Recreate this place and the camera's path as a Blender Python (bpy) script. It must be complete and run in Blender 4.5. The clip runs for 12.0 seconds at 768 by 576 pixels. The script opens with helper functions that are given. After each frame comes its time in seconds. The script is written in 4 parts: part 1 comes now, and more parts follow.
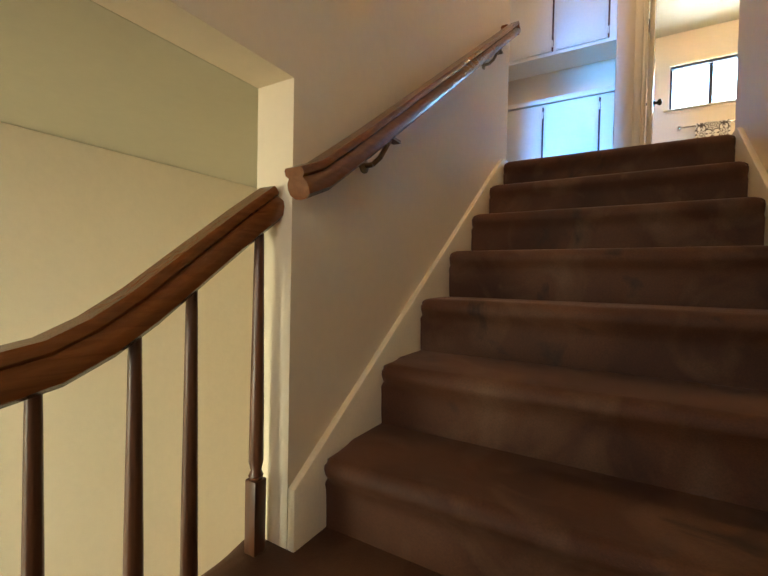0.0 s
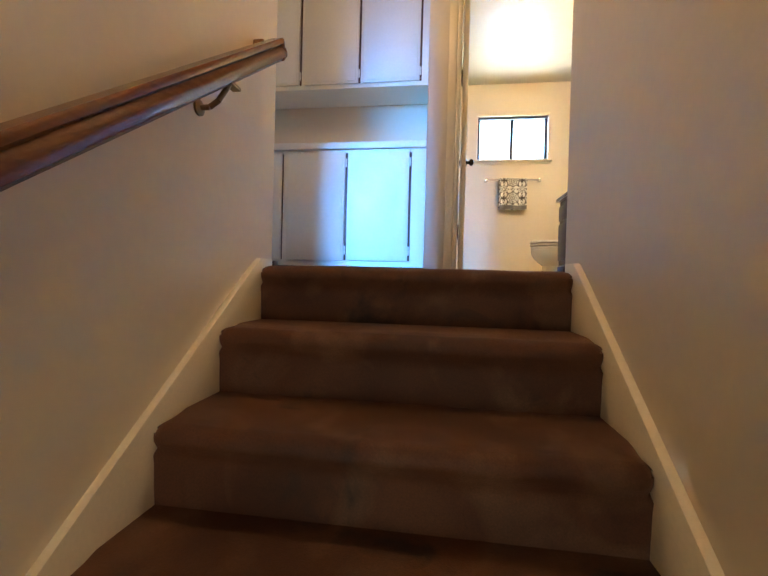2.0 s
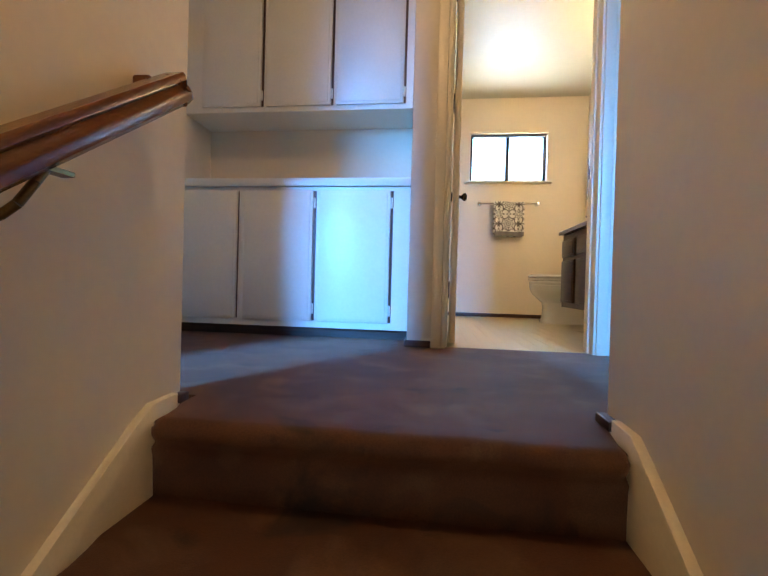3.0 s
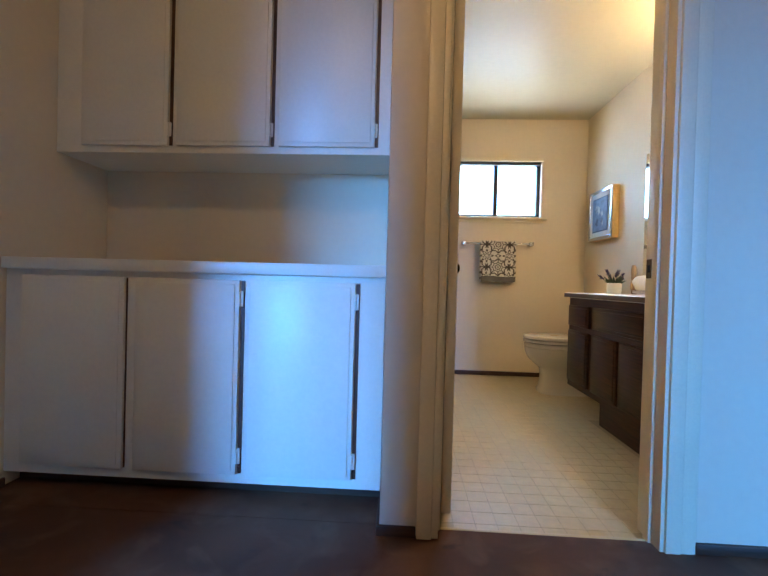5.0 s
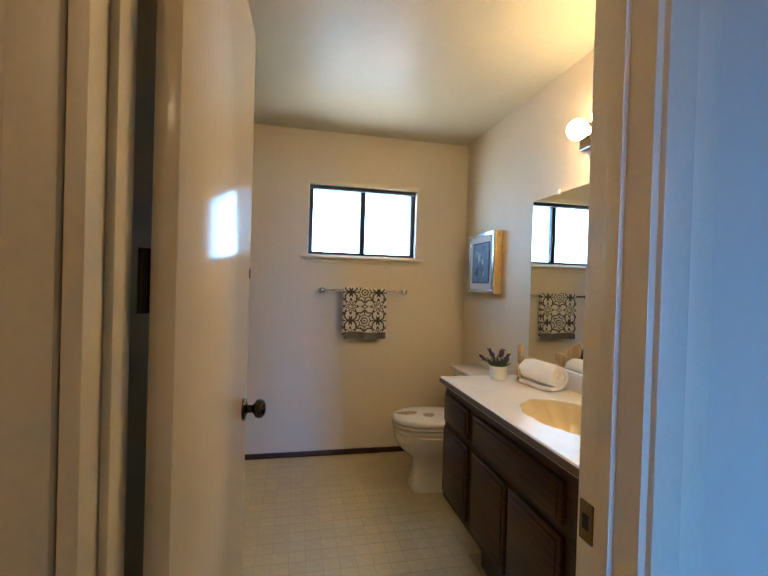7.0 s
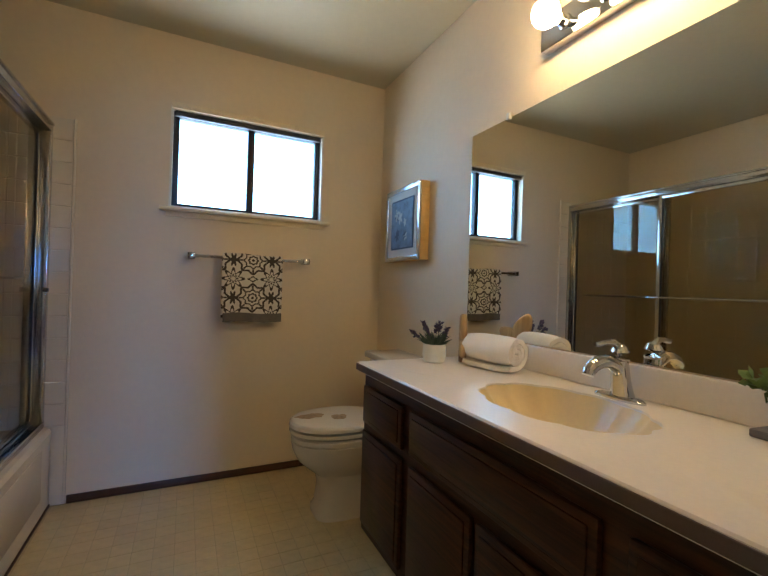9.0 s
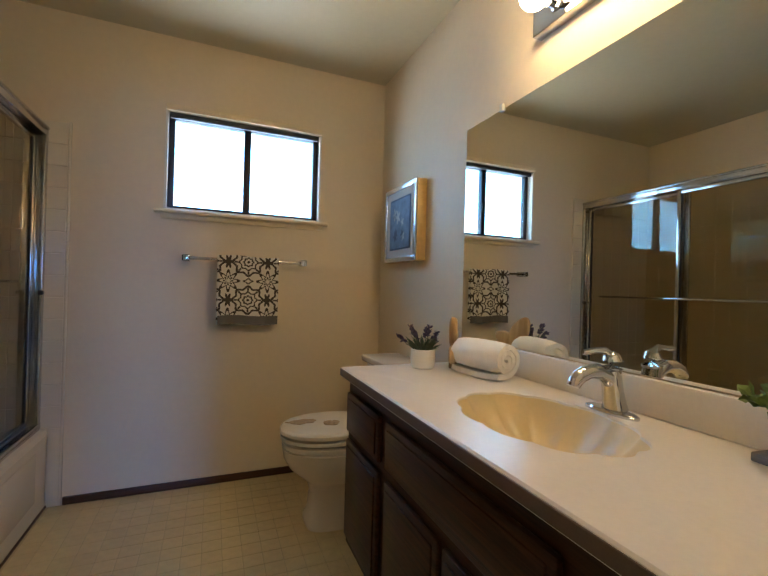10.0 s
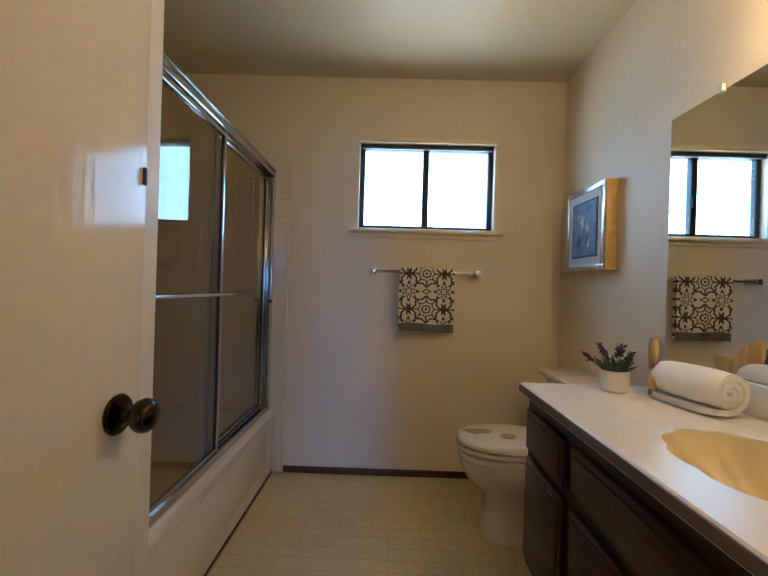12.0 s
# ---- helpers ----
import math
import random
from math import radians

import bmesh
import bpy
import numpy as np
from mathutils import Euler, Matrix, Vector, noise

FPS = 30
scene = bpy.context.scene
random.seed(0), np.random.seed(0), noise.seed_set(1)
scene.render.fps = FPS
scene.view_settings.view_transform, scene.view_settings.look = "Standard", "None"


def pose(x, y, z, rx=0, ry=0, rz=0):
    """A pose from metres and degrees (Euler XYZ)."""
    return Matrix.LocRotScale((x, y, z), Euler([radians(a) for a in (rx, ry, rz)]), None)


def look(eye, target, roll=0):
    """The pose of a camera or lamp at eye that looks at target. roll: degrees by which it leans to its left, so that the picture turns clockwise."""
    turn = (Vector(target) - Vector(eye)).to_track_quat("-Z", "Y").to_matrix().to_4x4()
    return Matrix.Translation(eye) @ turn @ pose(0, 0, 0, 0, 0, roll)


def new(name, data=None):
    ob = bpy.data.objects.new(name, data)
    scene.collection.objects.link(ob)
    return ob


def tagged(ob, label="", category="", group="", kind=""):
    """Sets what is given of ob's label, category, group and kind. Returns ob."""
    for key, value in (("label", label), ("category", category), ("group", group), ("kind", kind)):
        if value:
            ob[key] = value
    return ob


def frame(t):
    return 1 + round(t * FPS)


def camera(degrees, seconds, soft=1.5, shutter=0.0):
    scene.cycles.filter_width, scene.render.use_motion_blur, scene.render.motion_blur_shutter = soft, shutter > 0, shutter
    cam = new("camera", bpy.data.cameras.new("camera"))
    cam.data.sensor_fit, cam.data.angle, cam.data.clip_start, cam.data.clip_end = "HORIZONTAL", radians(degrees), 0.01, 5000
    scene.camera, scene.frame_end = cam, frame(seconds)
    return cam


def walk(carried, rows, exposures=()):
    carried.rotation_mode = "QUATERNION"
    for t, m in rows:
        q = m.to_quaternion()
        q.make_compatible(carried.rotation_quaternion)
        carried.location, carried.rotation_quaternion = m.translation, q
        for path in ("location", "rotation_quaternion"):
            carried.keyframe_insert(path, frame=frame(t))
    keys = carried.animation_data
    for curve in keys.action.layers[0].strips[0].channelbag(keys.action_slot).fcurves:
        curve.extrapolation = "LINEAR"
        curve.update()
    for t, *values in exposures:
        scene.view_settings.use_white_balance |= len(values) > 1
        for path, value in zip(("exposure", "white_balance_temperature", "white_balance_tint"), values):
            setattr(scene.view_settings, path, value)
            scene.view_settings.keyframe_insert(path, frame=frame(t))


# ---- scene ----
cam = camera(85.9, 12.0)
METRES, EYE, TILT, LEAN, TURN = 4.88, -0.687, 0.0, 0.0, 30.8
ROWS = [
    (0.0, 0.0, 0.0, 0.0, 0.02, -1.19, -1.19),
    (0.5, 0.0161, 0.063, 0.0365, -10.5, -1.3, -1.53),
    (1.0, 0.0364, 0.1141, 0.0717, -16.28, -0.92, -1.52),
    (1.5, 0.0653, 0.1427, 0.1011, -20.79, -0.76, -1.74),
    (2.0, 0.106, 0.1829, 0.13, -22.58, -0.63, -1.5),
    (2.5, 0.1342, 0.2297, 0.1681, -23.29, -0.52, -1.51),
    (3.0, 0.1576, 0.2688, 0.2055, -23.9, -0.51, -1.57),
    (5.0, 0.2238, 0.4064, 0.3125, -27.82, -0.64, -1.56),
    (5.5, 0.2489, 0.4296, 0.3365, -30.14, -0.69, -1.54),
    (6.0, 0.2841, 0.4588, 0.3639, -32.18, -0.77, -1.51),
    (6.5, 0.33, 0.4907, 0.3869, -37.23, -0.63, -1.58),
    (7.0, 0.376, 0.5222, 0.4073, -42.89, -0.56, -1.74),
    (9.0, 0.4727, 0.6149, 0.3652, -56.41, 0.1, -1.77),
    (9.5, 0.4864, 0.6051, 0.3685, -56.76, 0.09, -1.71),
    (10.0, 0.5015, 0.6, 0.3671, -53.33, 0.13, -1.61),
    (10.5, 0.5119, 0.5987, 0.3668, -46.77, 0.09, -1.59),
    (11.0, 0.5158, 0.5985, 0.3674, -39.32, 0.14, -1.63),
    (11.5, 0.5071, 0.598, 0.3703, -33.27, 0.07, -1.67),
    (12.0, 0.49, 0.5969, 0.3744, -30.06, -0.01, -1.73),
]
walk(cam, [(t, pose(0, 0, EYE, TILT, LEAN, TURN) @ pose(METRES * x, METRES * y, METRES * z, 90 + pitch, roll, yaw)) for t, x, y, z, yaw, pitch, roll in ROWS],
     exposures=[(0.0, 1.9), (1.0, 2.1), (2.0, 1.9), (3.0, 1.53), (4.0, 1.15), (5.0, 0.9), (6.0, 0.7), (7.0, 0.5), (8.0, 0.2), (9.0, 0.07), (12.0, 0.09)])

# ---- world and light ----
world = bpy.data.worlds.new("sky")
scene.world = world
world.use_nodes = True
wn, wl = world.node_tree.nodes, world.node_tree.links
sky = wn.new("ShaderNodeTexSky")
sky.sky_type, sky.sun_disc, sky.sun_elevation, sky.sun_rotation = "NISHITA", False, radians(50), radians(200)
wl.new(sky.outputs[0], wn["Background"].inputs[0])
wn["Background"].inputs[1].default_value = 0.1


def window_lamp(name, eye, target, w, h, watts, color, spread=180):
    d = bpy.data.lights.new(name, "AREA")
    d.shape, d.size, d.size_y, d.energy, d.color = "RECTANGLE", w, h, watts, color
    d.spread = radians(spread)
    ob = new(name, d)
    ob.matrix_world = look(eye, target)
    return ob


DAY = (0.07, 0.34, 1.0)
window_lamp("daylight_west_bedroom", (-2.9, -1.42, 1.6), (-0.62, 3.8, 0.05), 0.9, 1.0, 21, DAY, 42)
window_lamp("daylight_east_bedroom", (1.35, -1.42, 1.6), (1.6, 3.63, 0.10), 1.0, 1.0, 21, DAY, 52)
window_lamp("daylight_lower_room", (-1.28, -1.42, -1.3), (-1.62, 0.8, -1.5), 0.6, 1.5, 5.5, (0.93, 0.95, 0.70), 75)
# unseen fill lamp, added to brighten the left stair wall
window_lamp("daylight_stair_window", (0.10, -1.44, -0.35), (-0.66, 0.9, 0.05), 0.5, 0.8, 0.85, (1.0, 0.88, 0.74), 80)

# ---- materials ----


def mat(name, color, rough=0.5, metal=0.0, vary=0.08, scale=6.0, bump=0.0, bump_scale=120.0, spec=0.5, per_object=0.0, sheen=0.0):
    """Plain procedural surface: colour varied at two scales, with a fine relief."""
    m = bpy.data.materials.new(name)
    m.use_nodes = True
    n, l = m.node_tree.nodes, m.node_tree.links
    b = n["Principled BSDF"]
    b.inputs["Roughness"].default_value, b.inputs["Metallic"].default_value = rough, metal
    b.inputs["Specular IOR Level"].default_value = spec
    b.inputs["Sheen Weight"].default_value = sheen
    co = n.new("ShaderNodeTexCoord")
    big, fine = n.new("ShaderNodeTexNoise"), n.new("ShaderNodeTexNoise")
    big.inputs["Scale"].default_value, fine.inputs["Scale"].default_value = scale, scale * 14
    big.inputs["Detail"].default_value = 4
    for t in (big, fine):
        l.new(co.outputs["Object"], t.inputs["Vector"])
    add = n.new("ShaderNodeMath")
    add.operation = "ADD"
    l.new(big.outputs["Fac"], add.inputs[0]), l.new(fine.outputs["Fac"], add.inputs[1])
    mr = n.new("ShaderNodeMapRange")
    mr.inputs["From Min"].default_value, mr.inputs["From Max"].default_value = 0.6, 1.4
    mr.inputs["To Min"].default_value, mr.inputs["To Max"].default_value = 1 - vary, 1 + vary
    l.new(add.outputs[0], mr.inputs["Value"])
    hsv = n.new("ShaderNodeHueSaturation")
    hsv.inputs["Color"].default_value = (*color, 1)
    if per_object:
        oi, m2, m3 = n.new("ShaderNodeObjectInfo"), n.new("ShaderNodeMapRange"), n.new("ShaderNodeMath")
        m2.inputs["To Min"].default_value, m2.inputs["To Max"].default_value = 1 - per_object, 1 + per_object
        l.new(oi.outputs["Random"], m2.inputs["Value"])
        m3.operation = "MULTIPLY"
        l.new(mr.outputs[0], m3.inputs[0]), l.new(m2.outputs[0], m3.inputs[1])
        l.new(m3.outputs[0], hsv.inputs["Value"])
    else:
        l.new(mr.outputs[0], hsv.inputs["Value"])
    l.new(hsv.outputs[0], b.inputs["Base Color"])
    if bump:
        bt, bp = n.new("ShaderNodeTexNoise"), n.new("ShaderNodeBump")
        bt.inputs["Scale"].default_value, bt.inputs["Detail"].default_value = bump_scale, 3
        bp.inputs["Strength"].default_value, bp.inputs["Distance"].default_value = bump, 0.004
        l.new(co.outputs["Object"], bt.inputs["Vector"])
        l.new(bt.outputs["Fac"], bp.inputs["Height"]), l.new(bp.outputs[0], b.inputs["Normal"])
    return m


def wood(name, dark, light, axis=1, rough=0.4, scale=9.0):
    """Wood grain stretched along one axis."""
    m = mat(name, dark, rough)
    n, l = m.node_tree.nodes, m.node_tree.links
    b = n["Principled BSDF"]
    co, mp, t, r = (n.new("ShaderNode" + k) for k in ("TexCoord", "Mapping", "TexNoise", "ValToRGB"))
    s = [scale * 9] * 3
    s[axis] = scale * 0.5
    mp.inputs["Scale"].default_value = s
    t.inputs["Scale"].default_value, t.inputs["Detail"].default_value, t.inputs["Distortion"].default_value = 1.0, 6, 0.8
    r.color_ramp.elements[0].color, r.color_ramp.elements[1].color = (*dark, 1), (*light, 1)
    r.color_ramp.elements[0].position, r.color_ramp.elements[1].position = 0.3, 0.72
    l.new(co.outputs["Object"], mp.inputs["Vector"]), l.new(mp.outputs[0], t.inputs["Vector"])
    l.new(t.outputs["Fac"], r.inputs["Fac"]), l.new(r.outputs[0], b.inputs["Base Color"])
    bp = n.new("ShaderNodeBump")
    bp.inputs["Strength"].default_value, bp.inputs["Distance"].default_value = 0.15, 0.004
    l.new(t.outputs["Fac"], bp.inputs["Height"]), l.new(bp.outputs[0], b.inputs["Normal"])
    return m


def glow(name, color, strength):
    m = bpy.data.materials.new(name)
    m.use_nodes = True
    b = m.node_tree.nodes["Principled BSDF"]
    b.inputs["Base Color"].default_value = (0.9, 0.9, 0.9, 1)
    b.inputs["Emission Color"].default_value, b.inputs["Emission Strength"].default_value = (*color, 1), strength
    return m


def pane(name, tint, gloss=0.06, rough=0.0):
    """Thin sheet glass: tinted see-through with a mirror-like share by Fresnel."""
    m = bpy.data.materials.new(name)
    m.use_nodes = True
    n, l = m.node_tree.nodes, m.node_tree.links
    n.remove(n["Principled BSDF"])
    tr, gl, mix, fr = (n.new("ShaderNode" + k) for k in ("BsdfTransparent", "BsdfGlossy", "MixShader", "LayerWeight"))
    tr.inputs["Color"].default_value = (*tint, 1)
    gl.inputs["Roughness"].default_value = rough
    fr.inputs["Blend"].default_value = 0.35
    mx = n.new("ShaderNodeMath")
    mx.operation, mx.inputs[1].default_value = "ADD", gloss
    pw = n.new("ShaderNodeMath")
    pw.operation, pw.inputs[1].default_value = "POWER", 3.0
    l.new(fr.outputs["Facing"], pw.inputs[0]), l.new(pw.outputs[0], mx.inputs[0])
    l.new(mx.outputs[0], mix.inputs[0])
    l.new(tr.outputs[0], mix.inputs[1]), l.new(gl.outputs[0], mix.inputs[2])
    l.new(mix.outputs[0], n["Material Output"].inputs[0])
    return m


def carpet():
    """Worn cut-pile carpet: brushed light and dark patches, dark stains and a soft pile."""
    m = mat("brown_carpet", (0.12, 0.05, 0.025), 0.68, bump=0.25, bump_scale=330, spec=0.42, sheen=0.22)
    n, l = m.node_tree.nodes, m.node_tree.links
    b = n["Principled BSDF"]
    b.inputs["Sheen Roughness"].default_value = 0.35
    b.inputs["Sheen Tint"].default_value = (0.90, 0.55, 0.38, 1)
    co = n.new("ShaderNodeTexCoord")

    def blotch(scale, lo, hi, detail, stretch):
        mp, t, r = n.new("ShaderNodeMapping"), n.new("ShaderNodeTexNoise"), n.new("ShaderNodeMapRange")
        mp.inputs["Scale"].default_value = stretch
        t.inputs["Scale"].default_value, t.inputs["Detail"].default_value, t.inputs["Distortion"].default_value = scale, detail, 0.6
        r.inputs["From Min"].default_value, r.inputs["From Max"].default_value = lo, hi
        l.new(co.outputs["Object"], mp.inputs[0]), l.new(mp.outputs[0], t.inputs["Vector"]), l.new(t.outputs["Fac"], r.inputs["Value"])
        return r.outputs[0]

    def mixed(fac, a, c):
        k = n.new("ShaderNodeMix")
        k.data_type = "RGBA"
        l.new(fac, k.inputs[0])
        for q, v in ((6, a), (7, c)):
            if isinstance(v, tuple):
                k.inputs[q].default_value = (*v, 1)
            else:
                l.new(v, k.inputs[q])
        return k.outputs[2]

    base = mixed(blotch(2.6, 0.36, 0.66, 3, (1, 1, 1)), (0.066, 0.021, 0.008), (0.124, 0.045, 0.018))
    brushed = mixed(blotch(6.0, 0.50, 0.74, 3, (1, 1, 0.8)), base, (0.160, 0.080, 0.042))
    stained = mixed(blotch(4.3, 0.62, 0.72, 5, (1, 1.3, 1)), brushed, (0.030, 0.015, 0.010))
    fibre = mixed(blotch(240, 0.3, 0.7, 2, (1, 1, 1)), (0.82, 0.82, 0.82), (1.12, 1.12, 1.12))
    mul = n.new("ShaderNodeMix")
    mul.data_type, mul.blend_type = "RGBA", "MULTIPLY"
    mul.inputs[0].default_value = 1.0
    l.new(stained, mul.inputs[6]), l.new(fibre, mul.inputs[7]), l.new(mul.outputs[2], b.inputs["Base Color"])
    return m


WALL = mat("wall_paint", (0.77, 0.66, 0.49), 0.55, vary=0.03, scale=2.5, bump=0.16, bump_scale=55)
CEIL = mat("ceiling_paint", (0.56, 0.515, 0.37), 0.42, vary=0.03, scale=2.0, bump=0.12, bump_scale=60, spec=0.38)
# dark tan for the unseen bedroom walls, chosen to weaken bounced daylight
LOW_BOUNCE = mat("tan_wall_paint", (0.34, 0.25, 0.16), 0.7, vary=0.1, scale=4)
TRIM = mat("trim_paint", (0.84, 0.73, 0.52), 0.4, vary=0.05, scale=8, bump=0.05, bump_scale=40)
CABINET = mat("cabinet_paint", (0.80, 0.76, 0.66), 0.38, vary=0.04, scale=5, bump=0.05, bump_scale=50)
DOORP = mat("door_paint", (0.74, 0.64, 0.48), 0.13, vary=0.03, scale=4, spec=0.14, bump_scale=30)
def vertical_grain(m, strength):
    """Fine upright ridges, as wood grain shows through paint."""
    n, l = m.node_tree.nodes, m.node_tree.links
    co, mp, t, bp = (n.new("ShaderNode" + k) for k in ("TexCoord", "Mapping", "TexNoise", "Bump"))
    mp.inputs["Scale"].default_value = (90, 90, 0.7)
    t.inputs["Scale"].default_value, t.inputs["Detail"].default_value = 1.0, 3
    bp.inputs["Strength"].default_value, bp.inputs["Distance"].default_value = strength, 0.002
    l.new(co.outputs["Object"], mp.inputs[0]), l.new(mp.outputs[0], t.inputs["Vector"])
    l.new(t.outputs["Fac"], bp.inputs["Height"]), l.new(bp.outputs[0], n["Principled BSDF"].inputs["Normal"])


vertical_grain(DOORP, 0.3)
LAMINATE = mat("shelf_laminate", (0.80, 0.77, 0.68), 0.35, vary=0.03)
CARPET = carpet()
BASE = wood("dark_baseboard", (0.045, 0.018, 0.010), (0.09, 0.035, 0.018), 0, 0.45)
RAIL = wood("rail_wood", (0.14, 0.043, 0.011), (0.21, 0.070, 0.019), 1, 0.20)
SPINDLE = wood("spindle_wood", (0.06, 0.022, 0.010), (0.13, 0.048, 0.02), 2, 0.3)
VANITY = wood("vanity_wood", (0.018, 0.007, 0.0035), (0.085, 0.032, 0.013), 1, 0.30)
VANITY.node_tree.nodes["Principled BSDF"].inputs["Specular IOR Level"].default_value = 0.24
# dark brown that paints the shade on the counter's edge
EDGE_SHADE = mat("counter_edge", (0.13, 0.085, 0.06), 0.4, vary=0.1, scale=20)
CHROME = mat("chrome", (0.60, 0.61, 0.63), 0.07, 1.0, vary=0.02)
STEEL = mat("brushed_aluminium", (0.56, 0.55, 0.53), 0.14, 1.0, vary=0.05, scale=30)
BRONZE = mat("window_bronze", (0.025, 0.024, 0.028), 0.35, 0.3, vary=0.1)
BRASS = mat("aged_brass", (0.22, 0.15, 0.07), 0.3, 1.0, vary=0.2, scale=30)
KNOB = mat("dark_bronze_knob", (0.06, 0.045, 0.028), 0.2, 1.0, vary=0.2, scale=20)
VINYL = mat("vinyl_tile", (0.68, 0.55, 0.31), 0.30, vary=0.12, scale=30, bump=0.15, bump_scale=160, per_object=0.035)
GROUT = mat("vinyl_joint", (0.54, 0.43, 0.245), 0.5, vary=0.08)
# white slats coloured dark for the shadow under the headrail
SLAT_SHADOW = mat("blind_slat_shade", (0.07, 0.068, 0.066), 0.5, vary=0.1)
WTILE = mat("wall_tile", (0.76, 0.68, 0.54), 0.13, vary=0.03, per_object=0.02)
TUB = mat("tub_enamel", (0.78, 0.72, 0.62), 0.2, vary=0.02)
PORC = mat("toilet_porcelain", (0.76, 0.70, 0.60), 0.14, vary=0.02)
MARBLE = mat("cultured_marble", (0.82, 0.77, 0.69), 0.30, vary=0.035, scale=7)
BASINM = mat("basin_cream", (0.76, 0.62, 0.36), 0.30, vary=0.04)
TERRY = mat("terry_cloth", (0.90, 0.885, 0.86), 0.95, vary=0.05, scale=20, bump=0.06, bump_scale=400, sheen=0.2)
HEM = mat("grey_hem", (0.16, 0.145, 0.13), 0.95, vary=0.1, bump=0.5, bump_scale=300)
WHITE_POT = mat("white_ceramic", (0.82, 0.81, 0.77), 0.35, vary=0.03)
CARVED = wood("carved_wood", (0.42, 0.26, 0.12), (0.68, 0.47, 0.25), 2, 0.5, 5)
CARVED_DARK = wood("carved_wood_foot", (0.20, 0.12, 0.06), (0.36, 0.22, 0.12), 2, 0.5, 5)
SLATE = wood("grey_tray_wood", (0.10, 0.095, 0.10), (0.20, 0.19, 0.19), 1, 0.6)
LEAF = mat("leaf_green", (0.15, 0.23, 0.065), 0.5, vary=0.3, scale=40, per_object=0.3)
SAGE = mat("sage_leaf", (0.09, 0.13, 0.075), 0.6, vary=0.3, scale=40, per_object=0.3)
LAVENDER = mat("lavender_flower", (0.10, 0.075, 0.12), 0.8, vary=0.4, scale=90)
GOLD = mat("gold_frame_edge", (0.62, 0.42, 0.16), 0.45, 0.2, vary=0.2, scale=30)
SILVER = mat("silver_frame_face", (0.50, 0.56, 0.64), 0.25, 0.9, vary=0.12, scale=25)
MATBOARD = mat("picture_mount", (0.62, 0.58, 0.52), 0.7, vary=0.06, scale=30)
PRINT = mat("picture_print", (0.14, 0.21, 0.30), 0.6, vary=0.5, scale=25)
PRINT_PALE = mat("picture_print_pale", (0.48, 0.52, 0.52), 0.6, vary=0.2, scale=40)
PRINT_DARK = mat("picture_print_dark", (0.05, 0.08, 0.13), 0.6, vary=0.2, scale=40)
TAPE = mat("torn_paper_residue", (0.36, 0.26, 0.16), 0.9, vary=0.4, scale=60)
BLACK = mat("black_rubber", (0.015, 0.015, 0.015), 0.6)
CLEAR = mat("clear_plastic", (0.8, 0.8, 0.76), 0.15, vary=0.02)
SHOWER_GLASS = pane("bronze_shower_glass", (0.76, 0.70, 0.57), 0.065)
WINDOW_GLASS = pane("window_glass", (0.95, 0.97, 1.0), 0.0)
MIRROR = mat("mirror_silver", (0.86, 0.88, 0.84), 0.0, 1.0, vary=0.0)
BULB = glow("lit_bulb", (1.0, 0.71, 0.395), 38)
HALLBULB = glow("lit_hall_globe", (1.0, 0.67, 0.37), 23)


def outdoors():
    """Bright sky with low white cloud, outside the windows."""
    m = bpy.data.materials.new("outdoor_sky")
    m.use_nodes = True
    n, l = m.node_tree.nodes, m.node_tree.links
    b = n["Principled BSDF"]
    co, t, r, sp, mr, ad = (n.new("ShaderNode" + k) for k in ("TexCoord", "TexNoise", "ValToRGB", "SeparateXYZ", "MapRange", "Math"))
    t.inputs["Scale"].default_value, t.inputs["Detail"].default_value = 2.2, 6
    l.new(co.outputs["Object"], t.inputs["Vector"]), l.new(co.outputs["Object"], sp.inputs[0])
    mr.inputs["From Min"].default_value, mr.inputs["From Max"].default_value = 0.9, 2.3
    mr.inputs["To Min"].default_value, mr.inputs["To Max"].default_value = 0.35, -0.25
    l.new(sp.outputs["Z"], mr.inputs["Value"])
    l.new(mr.outputs[0], ad.inputs[0]), l.new(t.outputs["Fac"], ad.inputs[1])
    r.color_ramp.elements[0].position, r.color_ramp.elements[1].position = 0.60, 0.72
    r.color_ramp.elements[0].color, r.color_ramp.elements[1].color = (0.20, 0.55, 1.0, 1), (0.92, 0.96, 1.0, 1)
    l.new(ad.outputs[0], r.inputs["Fac"]), l.new(r.outputs[0], b.inputs["Emission Color"])
    b.inputs["Emission Strength"].default_value = 8.5
    return m


OUTDOORS = outdoors()


